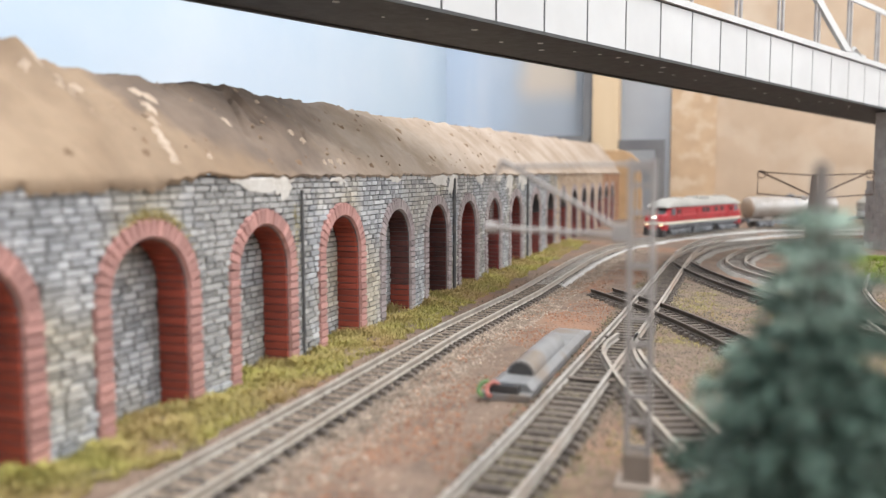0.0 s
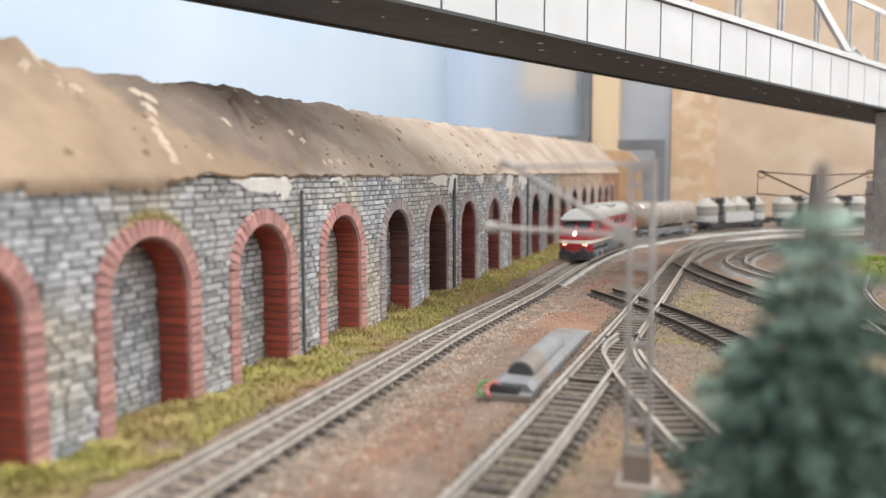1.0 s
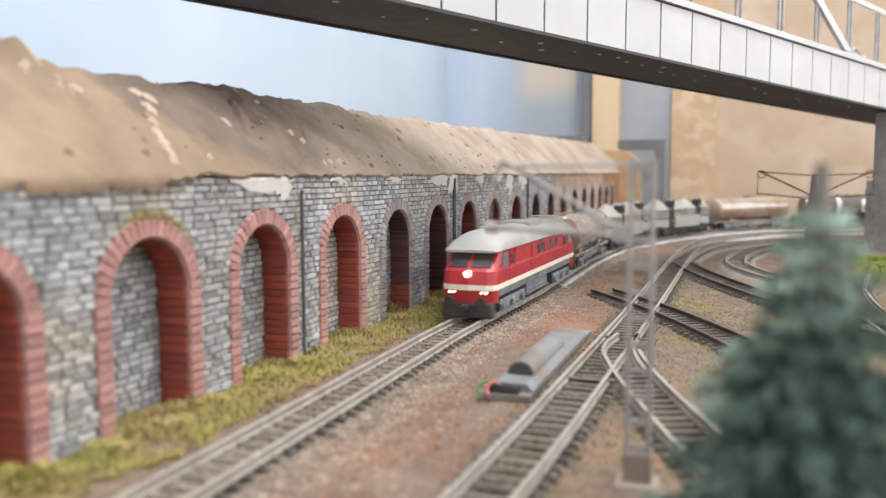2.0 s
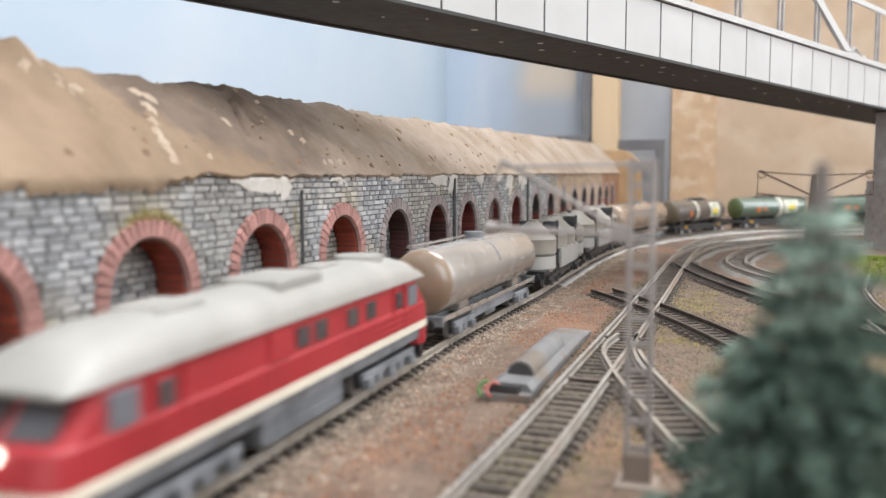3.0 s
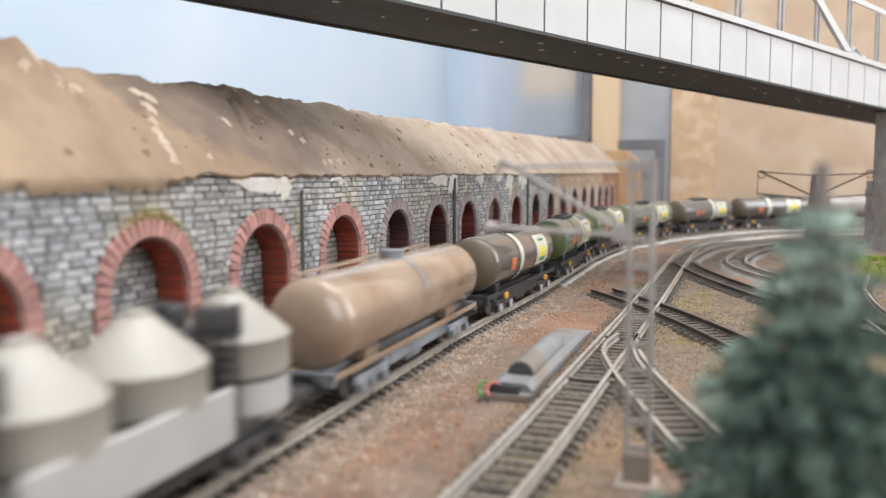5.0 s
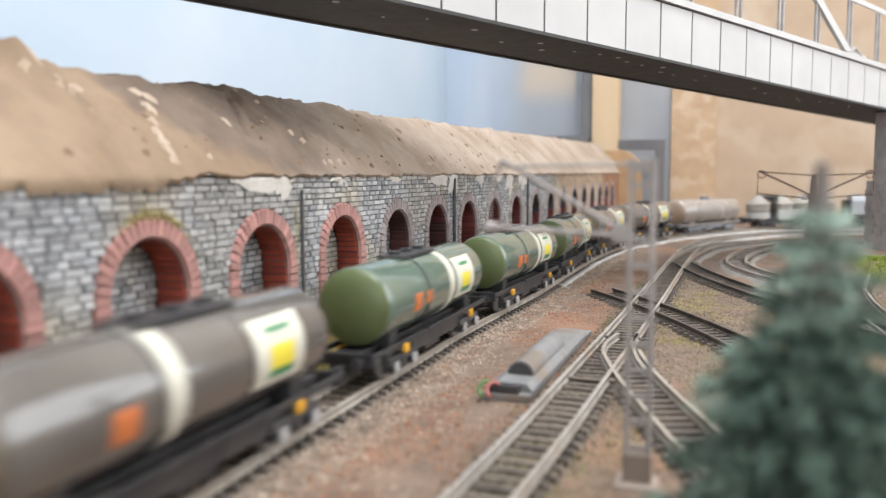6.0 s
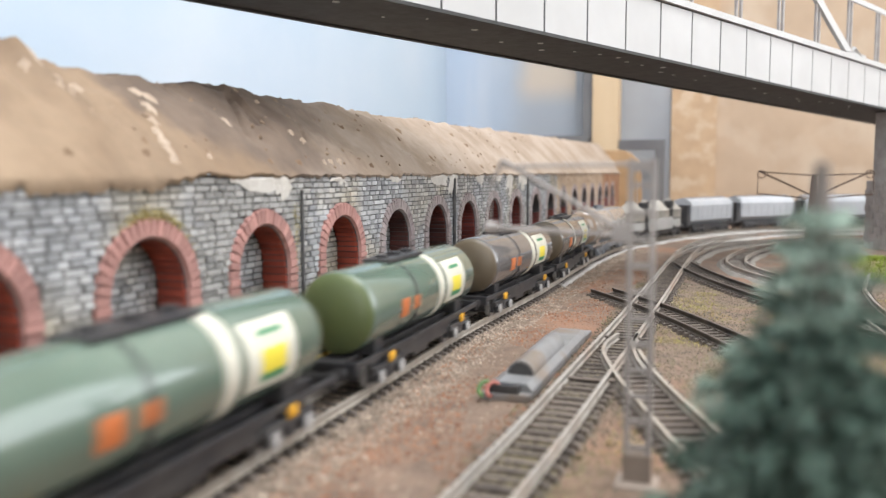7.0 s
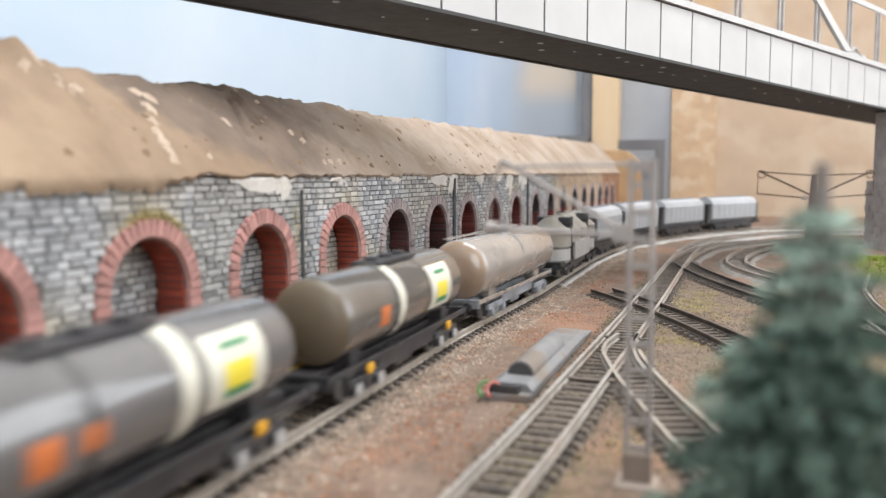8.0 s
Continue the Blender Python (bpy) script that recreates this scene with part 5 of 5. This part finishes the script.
def chassis(t, half, frame_mat, bar_mat, amber=False, z=8.6):
    part("sole_bar", box(9.0, 10.2, -half, half, z + 0.2, z + 1.9, 0.2), bar_mat, t)
    part("sole_bar", box(-10.2, -9.0, -half, half, z + 0.2, z + 1.9, 0.2), bar_mat, t)
    part("centre_sill", box(-4, 4, -half, half, z - 0.8, z + 1.4, 0.2), frame_mat, t)
    for y in (-half + 0.6, half - 0.6):
        part("headstock", box(-10.4, 10.4, y - 0.6, y + 0.6, z - 1.4, z + 2.4, 0.2), frame_mat, t)
    for y in (-half + 24, half - 24):
        bogie(t, y, (-7.6, 7.6), 3.9, frame_mat, 10.6, amber)
    buffers(t, -half, -1, z)
    buffers(t, half, 1, z)
    bm = bmesh.new()
    add_box(bm, -8.4, 8.4, -9, 5, 2.4, z - 0.8, 0.4)
    add_box(bm, -9.4, -7.9, -half + 34, half - 34, 4.6, z + 0.1, 0.3)
    add_box(bm, 7.9, 9.4, -half + 34, half - 34, 4.6, z + 0.1, 0.3)
    add_tube(bm, (-5, 8, 5), (5, 8, 5), 2.2, 12)
    part("brake_gear", bm, frame_mat, t)


def branded_tank(name, shell, end_mat, label, band=7.0, walk_y=-21.0, plates=2):
    t = thing(name, 0, 0, 0, label=label, category="tank wagon", group="tank wagons of the train")
    half, r, cz = 58.5, 12.1, 22.8
    barrel = part("barrel", tank_barrel(103, r, cz), shell, t, smooth=True)
    for sg in (-1, 1):
        h = 51.5
        rings = [ring_y(sg * (h + 0.12 - d), r * (k + 0.004), cz, 40) for d, k in DISH[:6]]
        part("barrel_end", loft(rings), end_mat, barrel, "dished tank end in a duller tone", smooth=True)
    part("white_band", arc_plate(r, cz, band, band + 5.4, -80, 260, 0.13, 40), M_BAND, barrel, "cream painted band round the barrel", smooth=True)
    for y in (-15.2, 13.2):
        part("strap", arc_plate(r, cz, y, y + 1.0, -80, 260, 0.25, 40), M_BLACK if y < 0 else shell, barrel, "dark strap", smooth=True)
    for a0, s in ((-28, 1), (152, -1)):
        def arc(lo, hi):
            return (lo, hi) if s > 0 else (180 - hi, 180 - lo)
        plate = part("sign_plate", arc_plate(r, cz, 15.0, 35.5, *arc(-30, 44), 0.16), M_BAND, barrel, "cream sign panel", smooth=True)
        part("yellow_emblem", arc_plate(r, cz, 20.5, 30.5, *arc(-13, 12), 0.24), M_YELLOW, plate, "yellow emblem field")
        part("green_emblem", arc_plate(r, cz, 20.5, 30.5, *arc(-22, -11), 0.23), M_MARKGREEN, plate, "green emblem field")
        part("emblem_bar", arc_plate(r, cz, 20.5, 30.5, *arc(26, 32), 0.24), M_MARKGREEN, plate, "green bar")
        part("orange_plate", arc_plate(r, cz, -28, -21.8, *arc(-20, 7), 0.2), M_ORANGE, barrel, "orange hazard plate")
        if plates > 1:
            part("orange_plate", arc_plate(r, cz, -17.5, -12.6, *arc(-14, 5), 0.2), M_ORANGE, barrel, "orange hazard plate")
    walkway = part("walkway", box(-4.6, 4.6, walk_y, walk_y + 31.5, cz + r - 0.6, cz + r + 0.7, 0.2), M_BLACK, t, "dark walkway on top")
    for y in (walk_y + 5, walk_y + 16, walk_y + 27):
        part("manhole", tube((0, y, cz + r), (0, y, cz + r + 1.8), 2.2, 12), M_BLACK, walkway)
    bm = bmesh.new()
    for x in (8.6, 10.4):
        add_tube(bm, (x + 1.2, -14.6, 10), (x + 1.2, -14.6, 24), 0.25, 5)
    for k in range(7):
        add_tube(bm, (9.8, -14.6, 11 + 2 * k), (11.6, -14.6, 11 + 2 * k), 0.2, 4)
    part("ladder", bm, M_BLACK, t)
    for y in (-38, 38):
        part("saddle", box(-8.5, 8.5, y - 3, y + 3, 9.4, 14.5, 0.4), M_BLACK, t)
    chassis(t, half, M_BLACK, M_BLACK, True)
    return t


def plain_tank(name, shell, label, length=122.0, half=64.0):
    t = thing(name, 0, 0, 0, label=label, category="tank wagon", group="tank wagons of the train")
    r, cz = 12.7, 22.4
    barrel = part("barrel", tank_barrel(length, r, cz), shell, t, smooth=True)
    for sg in (-1, 1):
        h = length / 2
        rings = [ring_y(sg * (h + 0.12 - d), r * (k + 0.004), cz, 40) for d, k in DISH[:6]]
        part("barrel_end", loft(rings), M_RUSTY, barrel, "rusty brown dished tank end", smooth=True)
    for y in (-0.8,):
        part("strap", arc_plate(r, cz, y, y + 1.8, 12, 168, 0.2, 40), M_BOGIE, barrel, "stained strap round the barrel", smooth=True)
    part("dome", tube((0, 0, cz + r - 1), (0, 0, cz + r + 2.4), 4.0, 18), M_BOGIE, t, "grey filler dome", smooth=True)
    bm = bmesh.new()
    add_box(bm, -8.6, -6.6, -length * 0.43, length * 0.43, cz + r - 0.6, cz + r + 0.2)
    for k in range(6):
        add_tube(bm, (-7.6, (k - 2.5) * length * 0.16, cz + r - 4), (-7.6, (k - 2.5) * length * 0.16, cz + r - 0.4), 0.4, 5)
    part("catwalk", bm, shell, t)
    for y in (-36, 36):
        part("saddle", box(-8.5, 8.5, y - 5, y + 5, 9.4, 14.5, 0.4), shell, t)
    chassis(t, half, M_BOGIE, shell)
    return t


def silo_wagon(name, label):
    t = thing(name, 0, 0, 0, label=label, category="silo wagon", group="silo wagons of the train")
    half = 62.0
    for y in (-44.5, -13.5, 13.5, 44.5):
        r = 12.8
        n = 28

        def ring(z, k):
            return [(r * k * math.cos(2 * math.pi * i / n), y + r * k * math.sin(2 * math.pi * i / n), z) for i in range(n)]
        silo = part("silo", loft([ring(19.3, 1), ring(26.4, 1), ring(26.9, 1.02), ring(27.6, 0.985), ring(35.8, 0.27), ring(36.3, 0.23)]), M_SILO, t, "grey silo with a conical top", smooth=True)
        part("silo_belly", loft([ring(9.2, 0.86), ring(11.2, 0.985), ring(17.8, 0.985)]), M_SILO_LOW, silo, "paler lower half of the silo", smooth=True)
        part("silo_belt", loft([ring(17.7, 0.95), ring(19.4, 0.95)]), M_SILO_BELT, silo, "darker recessed belt", smooth=True)
        part("hatch", tube((0, y, 35.9), (0, y, 37.3), 2.6, 14), M_SILO, silo, smooth=True)
    for sg in (-1, 1):
        x0, x1 = sorted((sg * 11.0, sg * 12.5))
        part("side_board", box(x0, x1, -26.4, 26.4, 9.4, 20.2, 0.3), M_SILO_LOW, t, "pale data board between the silos")
    for y in (-29.5, 29.5):
        bm = bmesh.new()
        for x in (-10.2, -6.5, 6.5, 10.2):
            add_tube(bm, (x, y - 1.3, 10), (x, y - 1.3, 33), 0.42, 5)
            add_tube(bm, (x, y + 1.3, 10), (x, y + 1.3, 33), 0.42, 5)
        for k in range(9):
            for sg in (-1, 1):
                add_tube(bm, (sg * 6.5, y, 11 + 2.3 * k), (sg * 10.2, y, 11 + 2.3 * k), 0.35, 4)
        add_box(bm, -10.6, 10.6, y - 3.2, y + 3.2, 29.5, 30.6)
        for x in (-10.2, 10.2):
            for d in (-3.0, 3.0):
                add_tube(bm, (x, y + d, 30), (x, y + d, 36), 0.4, 4)
            add_tube(bm, (x, y - 3.0, 36), (x, y + 3.0, 36), 0.4, 4)
        add_box(bm, -10.2, -2.5, y - 3.4, y + 3.4, 30.6, 35.8, 1.2)
        add_box(bm, 2.5, 10.2, y - 3.4, y + 3.4, 30.6, 35.8, 1.2)
        part("ladder_platform", bm, M_BLACK, t, "black ladder and platform between the silos")
    part("deck", box(-10.4, 10.4, -half, half, 9.6, 11.0, 0.2), M_BLACK, t)
    chassis(t, half, M_BLACK, M_BLACK, False, 8.2)
    return t


def hopper_wagon(name, label):
    t = thing(name, 0, 0, 0, label=label, category="hopper wagon", group="hopper wagons of the train")
    half = 49.0
    prof = [(-11.0, 14), (-11.6, 29), (-9.5, 33.5), (-4.5, 35.8), (4.5, 35.8), (9.5, 33.5), (11.6, 29), (11.0, 14), (6, 10), (-6, 10)]
    body = part("body", prism(prof, -half + 7, half - 7), M_HOPPER, t, "smooth silver-grey hopper body")
    for k in range(9):
        y = -half + 9 + k * (2 * half - 18) / 8
        for sg in (-1, 1):
            part("body_rib", slab4([(sg * 11.1, y - 0.4, 14), (sg * 11.1, y + 0.4, 14), (sg * 11.7, y + 0.4, 29), (sg * 11.7, y - 0.4, 29)], 0.25), M_HOPPER, body)
    for y in (-half + 4.5, half - 4.5):
        part("end_platform", box(-10, 10, y - 3.2, y + 3.2, 10, 30, 0.6), M_BLACK, t, "dark wagon end")
    part("roof_walk", box(-2.4, 2.4, -half + 9, half - 9, 35.6, 36.8, 0.2), M_BOGIE, body)
    chassis(t, half, M_BLACK, M_BLACK)
    return t


def train():
    """(thing, distance of its middle behind the front of the train, half the bogie distance)"""
    out = [(locomotive(), 82.0, 50.0)]
    wagons = []
    beige = plain_tank("beige_tank_wagon", M_BEIGE, "dusty beige-grey four-axle tank wagon with pale frame")
    silo = silo_wagon("silo_wagon", "grey four-silo cement wagon on a black frame")
    rusty = plain_tank("rusty_tank_wagon", M_RUSTY, "rust-stained tan four-axle tank wagon")
    green = branded_tank("green_tank_wagon", M_GREEN_TANK, M_SHADED_END, "green tank wagon with cream band and yellow-green emblem")
    dark = branded_tank("graphite_tank_wagon", M_DARK_TANK, M_BROWN_END, "graphite grey tank wagon with cream band and emblem")
    brown = branded_tank("brown_tank_wagon", M_BROWN_TANK, M_BROWN_END, "dark brown tank wagon with a cream band ahead of its middle", -14.0, -13.0, 1)
    hop = hopper_wagon("hopper_wagon", "silver-grey covered hopper wagon with dark ends")
    same = Matrix.Identity(4)
    short = plain_tank("beige_tank_wagon", M_BEIGE, "dusty beige tank wagon with a shorter barrel", 118.0, 60.0)
    out += [(beige, 249.0, 40.0), (silo, 392.5, 38.0), (copy_thing(silo, same), 529.0, 38.0), (rusty, 668.0, 40.0), (brown, 804.0, 34.5), (green, 941.0, 34.5), (copy_thing(green, same), 1069.0, 34.5),
            (copy_thing(green, same), 1198.0, 34.5), (dark, 1326.0, 34.5), (copy_thing(brown, same), 1452.5, 34.5), (short, 1588.0, 36.0), (copy_thing(silo, same), 1738.0, 38.0),
            (hop, 1856.0, 25.0), (copy_thing(hop, same), 1962.0, 25.0), (copy_thing(hop, same), 2067.0, 25.0), (copy_thing(hop, same), 2172.0, 25.0)]
    return out


TRAIN = train()
wall_pieces()

# place of the front of the train along the running line: it gains a little speed on the way
HEAD = [(0.0, 818.0), (0.8, 627.0), (1.5, 453.0), (2.8, 141.5), (3.2, 43.0), (3.5, -30.5), (4.0, -158.0), (4.5, -286.5), (4.7, -339.0), (5.8, -617.0), (6.0, -670.0), (6.5, -804.0), (7.0, -938.5), (7.5, -1073.5), (8.0, -1209.0)]


def head_at(t):
    ts, hs = np.array([h[0] for h in HEAD]), np.array([h[1] for h in HEAD])
    slope = np.gradient(hs, ts)
    k = min(len(ts) - 2, max(0, int(np.searchsorted(ts, t, side="right")) - 1))
    d = ts[k + 1] - ts[k]
    u = (t - ts[k]) / d
    return float((2 * u ** 3 - 3 * u ** 2 + 1) * hs[k] + (u ** 3 - 2 * u ** 2 + u) * d * slope[k] + (3 * u ** 2 - 2 * u ** 3) * hs[k + 1] + (u ** 3 - u ** 2) * d * slope[k + 1])


def motions():
    times = [round(0.1 * i, 1) for i in range(81)]
    for ob, back, reach in TRAIN:
        rows = []
        for t in times:
            s = head_at(t) + back
            a, b = MAIN.at(s - reach), MAIN.at(s + reach)
            m = (a + b) / 2
            yaw = -math.degrees(math.atan2(b[0] - a[0], b[1] - a[1]))
            rows.append((t, pose(m[0] * MM, m[1] * MM, 0.0, 0, 0, yaw)))
        walk(ob, rows)


motions()
